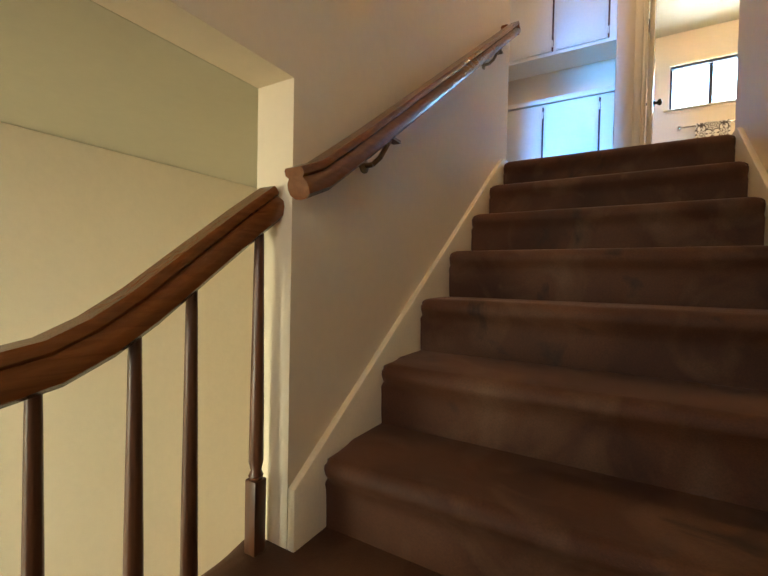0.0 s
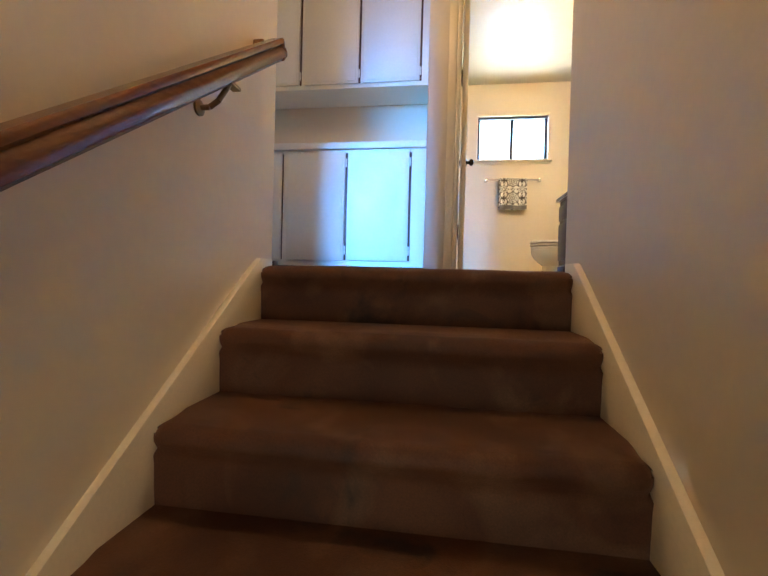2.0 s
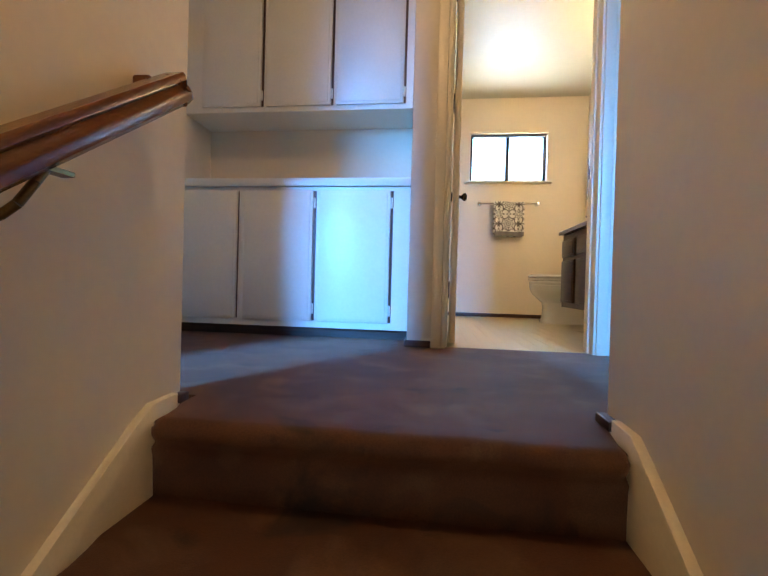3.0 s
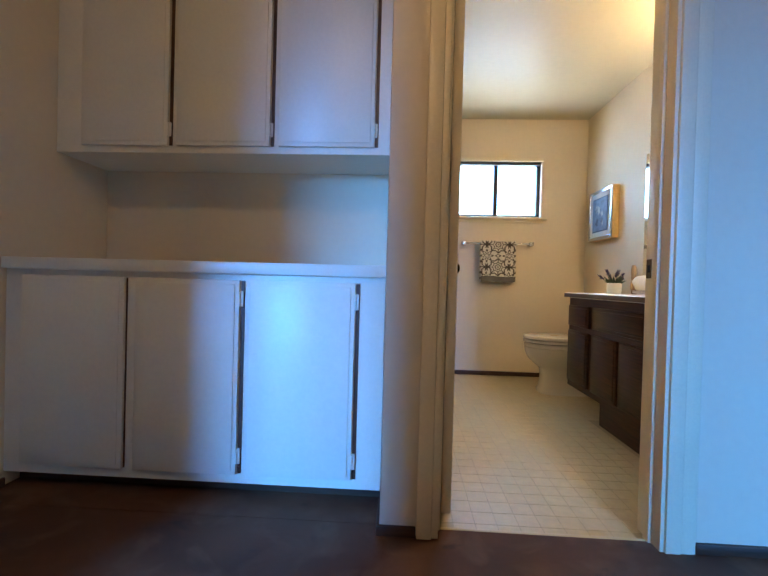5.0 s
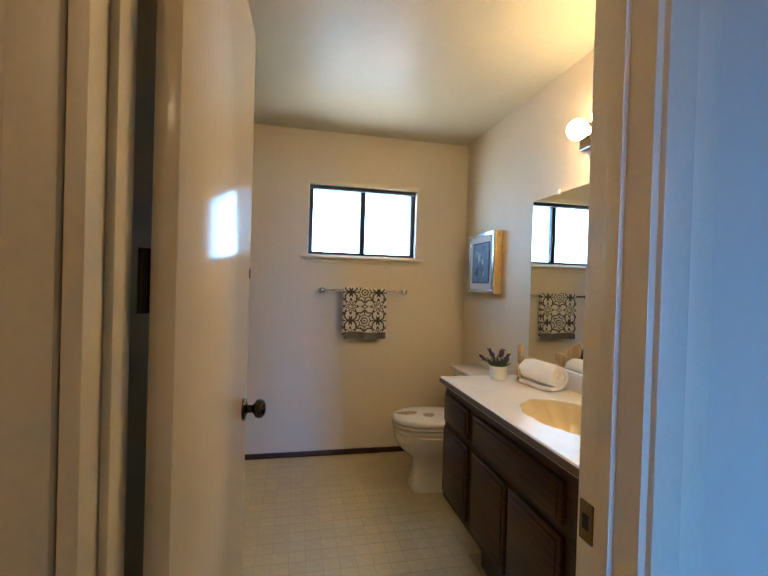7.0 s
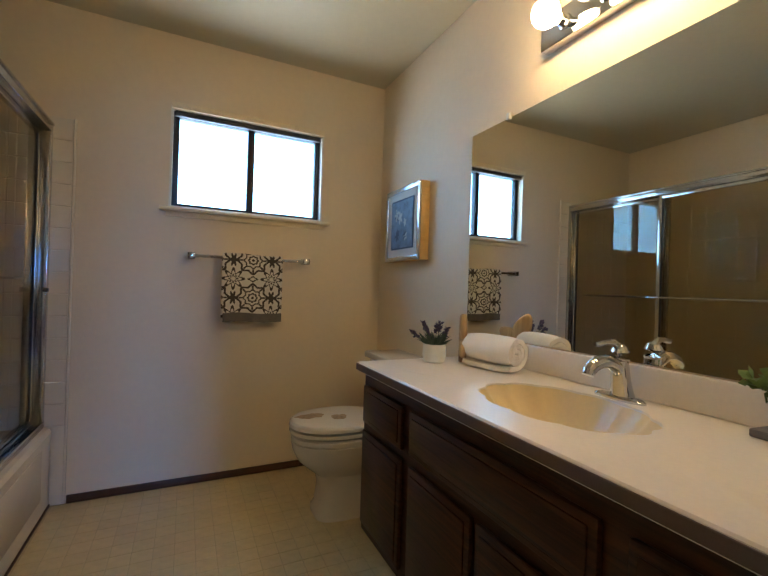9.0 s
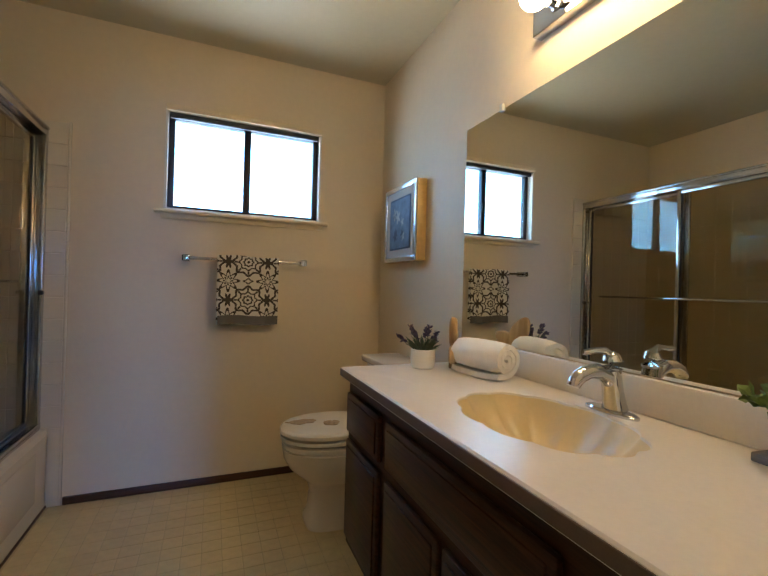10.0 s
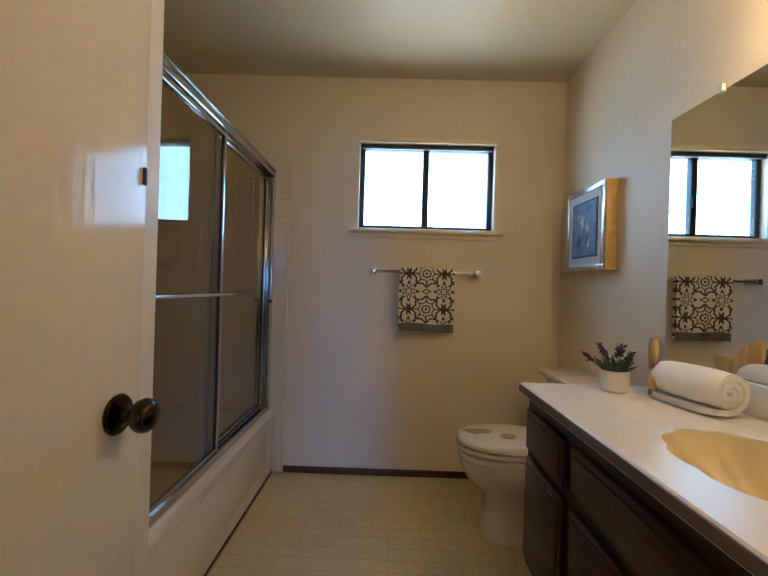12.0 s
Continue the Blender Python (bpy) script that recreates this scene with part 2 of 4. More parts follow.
def damask():
    """Dark medallions on a cream ground, mirrored in both directions."""
    m = mat("damask_cloth", (0.7, 0.66, 0.58), 0.95, bump=0.5, bump_scale=400)
    n, l = m.node_tree.nodes, m.node_tree.links
    b = n["Principled BSDF"]

    def op(kind, a, c=0.0):
        k = n.new("ShaderNodeMath")
        k.operation = kind
        for i, v in enumerate((a, c)):
            if isinstance(v, (int, float)):
                k.inputs[i].default_value = v
            else:
                l.new(v, k.inputs[i])
        return k.outputs[0]

    def band(q, lo, hi):
        return op("MULTIPLY", op("GREATER_THAN", q, lo), op("LESS_THAN", q, hi))

    def polar(du, dv, size, lobes, depth):
        """Distance in units of a lobed outline, and the angle."""
        r, a = op("SQRT", op("ADD", op("MULTIPLY", du, du), op("MULTIPLY", dv, dv))), op("ARCTAN2", dv, du)
        edge = op("MULTIPLY", op("ADD", op("MULTIPLY", op("COSINE", op("MULTIPLY", a, lobes)), depth), 1.0), size)
        return op("DIVIDE", r, edge), a

    def either(*inks):
        out = inks[0]
        for k in inks[1:]:
            out = op("MAXIMUM", out, k)
        return out

    co, sp = n.new("ShaderNodeTexCoord"), n.new("ShaderNodeSeparateXYZ")
    l.new(co.outputs["Object"], sp.inputs[0])
    u = op("PINGPONG", op("ADD", sp.outputs["X"], -0.785), 0.105)
    v = op("PINGPONG", op("ADD", sp.outputs["Z"], -1.02), 0.106)
    u2, v2 = op("ADD", u, -0.105), op("ADD", v, -0.106)
    q1, a1 = polar(u, op("MULTIPLY", v, 1.08), 0.078, 8.0, 0.10)
    q2, a2 = polar(u2, v2, 0.046, 8.0, 0.32)
    q3, a3 = polar(u2, op("MULTIPLY", v, 0.62), 0.0195, 6.0, 0.30)
    q4, a4 = polar(op("MULTIPLY", u, 0.6), v2, 0.014, 4.0, 0.2)
    spokes = op("LESS_THAN", op("ABSOLUTE", op("SINE", op("MULTIPLY", a1, 4.0))), 0.30)
    ink = either(band(q1, 0.88, 1.05), band(q1, 0.52, 0.63), op("MULTIPLY", spokes, band(q1, 0.64, 0.86)), band(q1, 0.24, 0.36), op("LESS_THAN", q1, 0.10),
                 band(q2, 0.75, 1.05), band(q2, 0.28, 0.46), op("LESS_THAN", q3, 1.0), band(q4, 0.6, 1.05))
    mx = n.new("ShaderNodeMix")
    mx.data_type = "RGBA"
    l.new(ink, mx.inputs[0])
    mx.inputs[6].default_value, mx.inputs[7].default_value = (0.74, 0.70, 0.62, 1), (0.075, 0.060, 0.050, 1)
    l.new(mx.outputs[2], b.inputs["Base Color"])
    return m


DAMASK = damask()

# ---- mesh helpers ----


def box(bm, x0, x1, y0, y1, z0, z1, bevel=0.0, seg=2):
    m = Matrix.Translation(((x0 + x1) / 2, (y0 + y1) / 2, (z0 + z1) / 2)) @ Matrix.Diagonal((x1 - x0, y1 - y0, z1 - z0, 1))
    v = bmesh.ops.create_cube(bm, size=1, matrix=m)["verts"]
    if bevel:
        e = {e for a in v for e in a.link_edges}
        bmesh.ops.bevel(bm, geom=list(e), offset=bevel, segments=seg, affect="EDGES", profile=0.5)
    return bm


def boxed(*a, **k):
    return box(bmesh.new(), *a, **k)


def sweep(bm, profile, path, side, closed_caps=True):
    """Sweeps a closed 2D profile (across, up) along a path that lies in the plane whose normal is side."""
    rings = []
    side = Vector(side)
    for i, p in enumerate(path):
        p = Vector(p)
        a, c = Vector(path[max(i - 1, 0)]), Vector(path[min(i + 1, len(path) - 1)])
        t = (c - a).normalized()
        up = t.cross(side).normalized()
        rings.append([bm.verts.new(p + side * u + up * w) for u, w in profile])
    n = len(profile)
    for r, s in zip(rings, rings[1:]):
        for i in range(n):
            bm.faces.new((r[i], r[(i + 1) % n], s[(i + 1) % n], s[i]))
    if closed_caps:
        bm.faces.new(rings[0]), bm.faces.new(rings[-1])
    bmesh.ops.recalc_face_normals(bm, faces=bm.faces)
    return bm


def lathe(bm, profile, m=Matrix(), seg=24):
    """Turns a profile of (radius, height) round z."""
    rings = []
    for r, z in profile:
        rings.append([bm.verts.new(m @ Vector((r * math.cos(2 * math.pi * i / seg), r * math.sin(2 * math.pi * i / seg), z))) for i in range(seg)])
    for a, c in zip(rings, rings[1:]):
        for i in range(seg):
            bm.faces.new((a[i], a[(i + 1) % seg], c[(i + 1) % seg], c[i]))
    bm.faces.new(rings[0]), bm.faces.new(rings[-1])
    bmesh.ops.recalc_face_normals(bm, faces=bm.faces)
    return bm


def rod(bm, a, c, r, seg=12):
    a, c = Vector(a), Vector(c)
    q = (c - a).to_track_quat("Z", "Y").to_matrix().to_4x4()
    return lathe(bm, [(r, 0), (r, (c - a).length)], Matrix.Translation(a) @ q, seg)


def mesh(name, bm, material, smooth=True):
    me = bpy.data.meshes.new(name)
    bm.to_mesh(me)
    bm.free()
    me.materials.append(material)
    if smooth:
        me.shade_auto_smooth() if hasattr(me, "shade_auto_smooth") else None
        me.polygons.foreach_set("use_smooth", [True] * len(me.polygons))
        me.set_sharp_from_angle(angle=radians(35))
    return me


def part(name, bm, material, parent=None, label=""):
    ob = new(name, mesh(name, bm, material))
    if parent:
        ob.parent = parent
        inv = Matrix.Translation(-parent.matrix_basis.translation)
        if parent.parent:
            inv = Matrix.Translation(-parent.parent.matrix_basis.translation) if parent.type == "EMPTY" else Matrix()
        ob.matrix_parent_inverse = inv
    return tagged(ob, label)


def thing(name, label, category, at=(0, 0, 0), group="", kind=""):
    ob = new(name)
    ob.empty_display_size = 0.1
    ob.location = at
    return tagged(ob, label, category, group, kind)


def struct(name, bm, material, label, category):
    return tagged(part(name, bm, material), label, category, kind="structure")


def slab(bm, rows, inner):
    """Closes two sheets of vertices, face to face, into one thick sheet."""
    n, m = len(rows), len(rows[0])
    for i in range(n - 1):
        for j in range(m - 1):
            bm.faces.new((rows[i][j], rows[i + 1][j], rows[i + 1][j + 1], rows[i][j + 1]))
            bm.faces.new((inner[i][j + 1], inner[i + 1][j + 1], inner[i + 1][j], inner[i][j]))
    for i in range(n - 1):
        for j in (0, m - 1):
            bm.faces.new((rows[i][j], inner[i][j], inner[i + 1][j], rows[i + 1][j]))
    for j in range(m - 1):
        for i in (0, n - 1):
            bm.faces.new((rows[i][j], rows[i][j + 1], inner[i][j + 1], inner[i][j]))
    return bm


def inset_line(pts, d):
    """A 2D line moved sideways by d."""
    out = []
    for i, p in enumerate(pts):
        a, c = pts[max(i - 1, 0)], pts[min(i + 1, len(pts) - 1)]
        tx, ty = c[0] - a[0], c[1] - a[1]
        ln = math.hypot(tx, ty) or 1
        out.append((p[0] - ty / ln * d, p[1] + tx / ln * d))
    return out


# ---- the large structure ----
TOP = 2.44
L0, L1, R0, R1 = -0.78, -0.665, 0.41, 0.53       # walls beside the stairs
SN = 3.63                                        # hall's wall with the bathroom door
LOW = -1.692

struct("wall_stair_left", boxed(L0, L1, 0.70, 2.53, -2.7, TOP), WALL, "cream painted wall carrying the stair handrail", "wall")
struct("wall_stair_header", boxed(L0, L1, -1.5, 0.70, -0.235, TOP), WALL, "cream painted wall over the open stairwell", "wall")
struct("wall_stair_right", boxed(R0, R1, -1.5, 2.57, LOW, TOP, bevel=0.006), WALL, "cream painted wall beside the carpeted stairs", "wall")
struct("wall_south", boxed(-3.6, L0 - 0.002, -1.62, -1.5, -2.8, -0.1), WALL, "plain wall closing the lower room", "wall")
# unseen wall behind the start; its window opening is added for the fill lamp
b = bmesh.new()
box(b, L0, -0.17, -1.62, -1.502, -2.8, TOP), box(b, 0.37, R1, -1.62, -1.502, -2.8, TOP)
box(b, -0.17, 0.37, -1.62, -1.502, -2.8, -0.78), box(b, -0.17, 0.37, -1.62, -1.502, 0.08, TOP)
struct("wall_stair_foot", b, WALL, "plain unseen wall with an added opening at the stair foot", "wall")
struct("lower_room_wall", boxed(-1.76, -1.64, -1.5, 3.0, -2.7, -0.237), WALL, "yellowish painted wall of the lower room", "wall")
struct("lower_room_end", boxed(-1.64, L0, 2.2, 2.3, -2.7, -0.237), WALL, "plain end wall of the lower room", "wall")
struct("lower_room_floor", boxed(-1.76, L0, -1.5, 3.0, -2.8, -2.68), CARPET, "brown carpeted floor of the lower room", "floor")
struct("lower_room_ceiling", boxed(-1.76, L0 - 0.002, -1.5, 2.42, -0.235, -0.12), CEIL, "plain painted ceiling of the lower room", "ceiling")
struct("floor_west_bedroom", boxed(-3.6, L0 - 0.002, -1.5, 2.44, -0.118, 0.0), CARPET, "brown carpeted bedroom floor", "floor")
struct("floor_east_bedroom", boxed(R1 + 0.002, 3.2, -1.5, 2.57, -0.12, 0.0), CARPET, "brown carpeted bedroom floor", "floor")
struct("floor_hall", boxed(-1.76, 3.2, 2.575, 3.685, -0.12, 0.0), CARPET, "worn brown carpet of the upper hall", "floor")
struct("floor_hall_recess", boxed(-1.64, -0.151, 3.687, 4.34, -0.12, 0.0), CARPET, "brown carpet under the linen cabinets", "floor")
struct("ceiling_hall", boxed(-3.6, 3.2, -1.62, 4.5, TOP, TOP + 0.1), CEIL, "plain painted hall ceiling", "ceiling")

# bedrooms with their windows; unseen walls coloured dark to cut bounced light
for nm, x0, x1, w0, w1 in (("west", -3.6, L0, -3.4, -2.4), ("east", R1, 3.2, 0.8, 1.9)):
    b = bmesh.new()
    box(b, x0, w0, -1.62, -1.5, 0, TOP), box(b, w1, x1, -1.62, -1.5, 0, TOP)
    box(b, w0, w1, -1.62, -1.5, 0, 0.9), box(b, w0, w1, -1.62, -1.5, 2.1, TOP)
    struct("wall_%s_bedroom" % nm, b, LOW_BOUNCE, "plain bedroom wall with a window opening", "wall")
struct("wall_west", boxed(-3.72, -3.6, -1.62, 2.55, 0, TOP), LOW_BOUNCE, "unseen bedroom side wall, darkened to cut bounced light", "wall")
struct("wall_east", boxed(3.2, 3.32, -1.62, 3.75, 0, TOP), WALL, "plain side wall closing the hall", "wall")
b = bmesh.new()
box(b, -3.6, -1.30, 2.43, 2.55, 0, TOP), box(b, -1.30, L0 - 0.001, 2.43, 2.55, 2.03, TOP)
struct("wall_hall_west_doorway", b, WALL, "cream hall wall with an open bedroom doorway", "wall")
b = bmesh.new()
box(b, R1 + 0.001, 0.60, 2.45, 2.57, 0, TOP), box(b, 1.40, 3.2, 2.45, 2.57, 0, TOP), box(b, 0.60, 1.40, 2.45, 2.57, 2.03, TOP)
struct("wall_hall_east_doorway", b, WALL, "cream hall wall with an open bedroom doorway", "wall")
struct("wall_hall_left", boxed(-1.76, -1.64, 2.552, 4.46, 0, TOP), WALL, "cream hall wall beside the linen cabinets", "wall")
struct("wall_recess_back", boxed(-1.64, -0.143, 4.34, 4.46, 0, TOP), WALL, "cream wall behind the linen cabinet niche", "wall")
struct("wall_column", boxed(-0.143, 0.0, SN, 4.72, -0.001, TOP, bevel=0.008), WALL, "cream wall end between cabinets and bathroom door", "wall")
b = bmesh.new()
box(b, 0.0, 0.03, SN, 3.75, 2.07, TOP), box(b, 0.03, 0.79, SN, 3.75, 2.07, TOP), box(b, 0.79, 3.2, SN, 3.75, -0.001, TOP)
struct("wall_north", b, WALL, "cream wall with the bathroom doorway", "wall")

# bathroom shell
BX0, BX1, BY1 = -0.96, 1.615, 6.28
WX0, WX1, WZ0, WZ1 = 0.345, 1.203, 1.50, 2.055
b = bmesh.new()
box(b, BX0 - 0.12, WX0, BY1, BY1 + 0.12, -0.1, TOP), box(b, WX1, BX1 + 0.12, BY1, BY1 + 0.12, -0.1, TOP)
box(b, WX0, WX1, BY1, BY1 + 0.12, -0.1, WZ0), box(b, WX0, WX1, BY1, BY1 + 0.12, WZ1, TOP)
struct("wall_bath_window", b, WALL, "cream bathroom wall with a sliding window", "wall")
struct("wall_bath_right", boxed(BX1, BX1 + 0.12, 3.75, BY1, -0.1, TOP), WALL, "cream textured bathroom wall behind the vanity", "wall")
struct("wall_bath_tub", boxed(BX0 - 0.12, BX0, 4.60, BY1, -0.1, TOP), WALL, "cream wall behind the bathtub", "wall")
struct("wall_bath_alcove", boxed(BX0, -0.152, 4.60, 4.72, -0.1, TOP), WALL, "cream end wall of the tub alcove", "wall")
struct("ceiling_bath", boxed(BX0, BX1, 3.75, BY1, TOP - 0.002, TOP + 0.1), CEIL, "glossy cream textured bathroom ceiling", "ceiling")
struct("floor_bath", boxed(BX0, BX1, 3.687, BY1, -0.12, -0.0190), GROUT, "yellowish sheet vinyl bathroom floor", "floor")

# baseboards
def baseboard(x0, x1, y0, y1, h, label):
    struct("baseboard", boxed(x0, x1, y0, y1, -0.018 if y0 > 5 else 0, h, bevel=0.003), BASE, label, "baseboard")


baseboard(-0.062, 1.10, 6.268, 6.28, 0.022, "dark brown baseboard under the bathroom window")
baseboard(1.10, 1.615, 6.268, 6.28, 0.022, "dark brown baseboard behind the toilet")
baseboard(-0.153, -0.022, 3.618, SN, 0.035, "dark brown baseboard at the wall end")
baseboard(-0.155, -0.143, 3.63, 3.86, 0.035, "dark brown baseboard beside the cabinets")
baseboard(0.87, 3.2, 3.618, SN, 0.035, "dark brown baseboard in the hall")
baseboard(-1.64, -1.628, 2.56, 3.80, 0.035, "dark brown baseboard in the hall")

baseboard(L1, -0.640, 2.492, 2.532, 0.022, "dark brown baseboard end at the head of the stairs")
baseboard(0.385, R0, 2.492, 2.572, 0.022, "dark brown baseboard end at the head of the stairs")

# ---- door frame and door ----
frame_d = thing("door_1", "cream painted bathroom door frame with casing", "door frame", (0.4, 3.69, 0), kind="structure")
for x0, x1, nm in ((-0.020, 0.030, "casing"), (0.772, 0.822, "casing"), (0.8225, 0.868, "casing")):
    part(nm, boxed(x0, x1, 3.612 if x0 < 0.8 else 3.6155, SN - 0.001, 0, 2.11, bevel=0.004), TRIM, frame_d)
part("casing", boxed(0.030, 0.772, 3.612, SN - 0.001, 2.06, 2.11, bevel=0.004), TRIM, frame_d)
part("jamb", boxed(0.031, 0.052, 3.622, 3.752, 0, 2.07, bevel=0.002), TRIM, frame_d)
part("jamb", boxed(0.760, 0.79, 3.622, 3.752, 0, 2.07, bevel=0.002), TRIM, frame_d)
part("head_jamb", boxed(0.052, 0.760, 3.622, 3.752, 2.05, 2.07), TRIM, frame_d)
part("door_stop", boxed(0.052, 0.063, 3.668, 3.70, 0, 2.05, bevel=0.002), TRIM, frame_d)
part("door_stop", boxed(0.749, 0.760, 3.668, 3.70, 0, 2.05, bevel=0.002), TRIM, frame_d)
part("bath_casing", boxed(0.79, 0.84, 3.752, 3.764, -0.018, 2.11, bevel=0.004), TRIM, frame_d)
part("threshold", boxed(0.052, 0.760, 3.676, 3.692, -0.019, 0.001, bevel=0.003), VINYL, frame_d, "vinyl edge at the carpet")
part("strike_plate", boxed(0.7565, 0.760, 3.712, 3.742, 0.88, 0.945), BRASS, frame_d, "dark brass strike plate")
part("strike_hole", boxed(0.7555, 0.7568, 3.72, 3.734, 0.90, 0.925), BLACK, frame_d, "dark latch hole")

door = thing("bathroom_door", "open flat cream painted door with dark bronze knob", "door", (0.07, 3.755, 0))
leaf = part("door_leaf", boxed(0, 0.035, 0, 0.685, 0.012, 2.035, bevel=0.002), DOORP, door)
HINGE = Matrix.Translation((0.073, 3.757, 0)) @ Matrix.Rotation(radians(-2.2), 4, "Z")


def on_door(nm, bm, material, parent, label=""):
    bmesh.ops.transform(bm, matrix=HINGE, verts=bm.verts)
    return part(nm, bm, material, parent, label)


leaf.data.transform(HINGE)
KN = Matrix.Translation((0.035, 0.626, 0.925)) @ Matrix.Rotation(radians(90), 4, "Y")
knob_profile = [(0.001, 0), (0.032, 0), (0.033, 0.004), (0.030, 0.009), (0.018, 0.012), (0.012, 0.016), (0.011, 0.030), (0.016, 0.036), (0.024, 0.042),
                (0.0275, 0.052), (0.0265, 0.062), (0.020, 0.071), (0.010, 0.075), (0.001, 0.076)]
knob_profile = [(r, z * 0.85) for r, z in knob_profile]
on_door("door_knob", lathe(bmesh.new(), knob_profile, KN, 28), KNOB, door, "dark bronze round knob")
KN2 = Matrix.Translation((0.0, 0.620, 0.925)) @ Matrix.Rotation(radians(-90), 4, "Y")
on_door("door_knob", lathe(bmesh.new(), knob_profile, KN2, 28), KNOB, door, "dark bronze round knob")
on_door("latch_plate", boxed(0.006, 0.029, 0.6848, 0.6865, 0.895, 0.955), BRASS, door, "brass latch plate")
on_door("catch", boxed(0.0348, 0.038, 0.673, 0.682, 1.305, 1.335, bevel=0.001), BLACK, door, "small dark metal catch")
for z in (0.25, 1.25, 1.85):
    b = rod(bmesh.new(), (-0.008, -0.004, z), (-0.008, -0.004, z + 0.09), 0.006)
    box(b, -0.006, -0.001, 0.0, 0.03, z, z + 0.09)
    on_door("hinge", b, KNOB, door, "dark bronze hinge")

# ---- stairs ----
RISE, RUN, Y0 = 0.188, 0.264, 2.370
stairs = thing("staircase", "straight stairs covered in worn brown carpet", "stairs", (-0.1, 1.2, LOW), kind="structure")


def step_mesh(k):
    """One carpeted step: riser, rounded nosing, tread; the ends of the nosing droop softly."""
    z, y = -RISE * k, Y0 - RUN * k
    x0, x1 = (-0.645, 0.39)
    depth = RUN + 0.035 if k else 0.207
    if k >= 7:
        x0 = -0.775
    bm = bmesh.new()
    prof = [(0.032, -RISE - 0.004), (0.030, -RISE * 0.75), (0.028, -0.095), (0.024, -0.075), (0.015, -0.060), (0.006, -0.048), (0.0015, -0.040)]
    for a in range(0, 100, 15):
        prof.append((0.030 - 0.030 * math.cos(radians(a)) if a else 0.0, -0.032 + 0.032 * math.sin(radians(a))))
    prof += [(0.07, 0.001), (0.14, -0.001), (depth, 0.0)]
    n = 26
    rows = []
    for i in range(n + 1):
        end = min(i, n - i)
        inner = (0.0, 0.006, 0.016, 0.032)
        x = x0 + inner[i] if i < 4 else x1 - inner[n - i] if n - i < 4 else x0 + 0.032 + (x1 - x0 - 0.064) * (i - 3) / (n - 6)
        soft = (0.030, 0.016, 0.007, 0.001)[end] if end < 4 else 0.0
        row = []
        for j, (py, pz) in enumerate(prof):
            w = noise.noise(Vector((x * 6, k * 3.1 + py * 9, pz * 8))) * 0.006 if 0 < j < len(prof) - 1 else 0
            s = soft if 4 <= j <= 12 else 0
            row.append(bm.verts.new((x, y + py + w + s, z + pz + w * 0.3 - (soft * 0.7 if 8 < j < 15 else 0))))
        rows.append(row)
    for a, c in zip(rows, rows[1:]):
        for j in range(len(prof) - 1):
            bm.faces.new((a[j], c[j], c[j + 1], a[j + 1]))
    for row in (rows[0], rows[-1]):
        e = [bm.verts.new((row[0].co.x, y + depth, z - RISE - 0.004))]
        bm.faces.new(row + e)
    bmesh.ops.recalc_face_normals(bm, faces=bm.faces)
    return bm


for k in range(0, 9):
    part("step", step_mesh(k), CARPET, stairs)
struct("floor_landing", boxed(L0 - 0.005, R0, -1.5, 0.34, LOW - 0.1, LOW), CARPET, "brown carpeted floor at the foot of the stairs", "floor")


def skirt(x0, x1, ylow, lift):
    """Sloping painted board with an eased top edge beside the steps."""
    bm = bmesh.new()
    off = lift
    line = lambda y: -RISE / RUN * (Y0 - y) + off
    pts = [(ylow, line(ylow) - 0.42), (ylow, line(ylow)), (Y0 - 0.02, line(Y0 - 0.02) - 0.004), (Y0 + 0.03, 0.026), (2.49, 0.028), (2.49, -0.30)]
    a = [bm.verts.new((x0, y, z)) for y, z in pts]
    c = [bm.verts.new((x1, y, z)) for y, z in pts]
    bm.faces.new(a), bm.faces.new(list(reversed(c)))
    for i in range(len(pts)):
        j = (i + 1) % len(pts)
        bm.faces.new((a[i], c[i], c[j], a[j]))
    bmesh.ops.recalc_face_normals(bm, faces=bm.faces)
    bmesh.ops.bevel(bm, geom=[e for e in bm.edges if abs(e.verts[0].co.x - e.verts[1].co.x) < 1e-6], offset=0.004, segments=2, affect="EDGES", profile=0.5)
    return bm


struct("skirting_board", skirt(L1, -0.643, 0.70, 0.016), TRIM, "cream painted sloping skirting board beside the stairs", "trim")
struct("skirting_board", skirt(0.388, R0, -0.2, 0.012), TRIM, "cream painted sloping skirting board beside the stairs", "trim")

# handrails
RAIL_PROFILE = [(-0.022, -0.034), (0.022, -0.034), (0.026, -0.028), (0.026, -0.018), (0.019, -0.012), (0.027, -0.002), (0.030, 0.010), (0.027, 0.024),
                (0.015, 0.033), (0.0, 0.035), (-0.015, 0.033), (-0.027, 0.024), (-0.030, 0.010), (-0.027, -0.002), (-0.019, -0.012), (-0.026, -0.018), (-0.026, -0.028)]
rail = thing("handrail", "polished brown wooden handrail on brass wall brackets", "handrail", (-0.6, 1.5, -0.2))
path = [(-0.60, 0.645, -0.492), (-0.60, 0.715, -0.462), (-0.60, 0.79, -0.410)] + [(-0.60, 0.9 + 0.3 * i, -0.334 + 0.722 * 0.3 * i) for i in range(6)] + [(-0.60, 2.378, 0.733)]
part("rail", sweep(bmesh.new(), [(u * 0.98, v * 0.98) for u, v in RAIL_PROFILE], path, (1, 0, 0)), RAIL, rail)
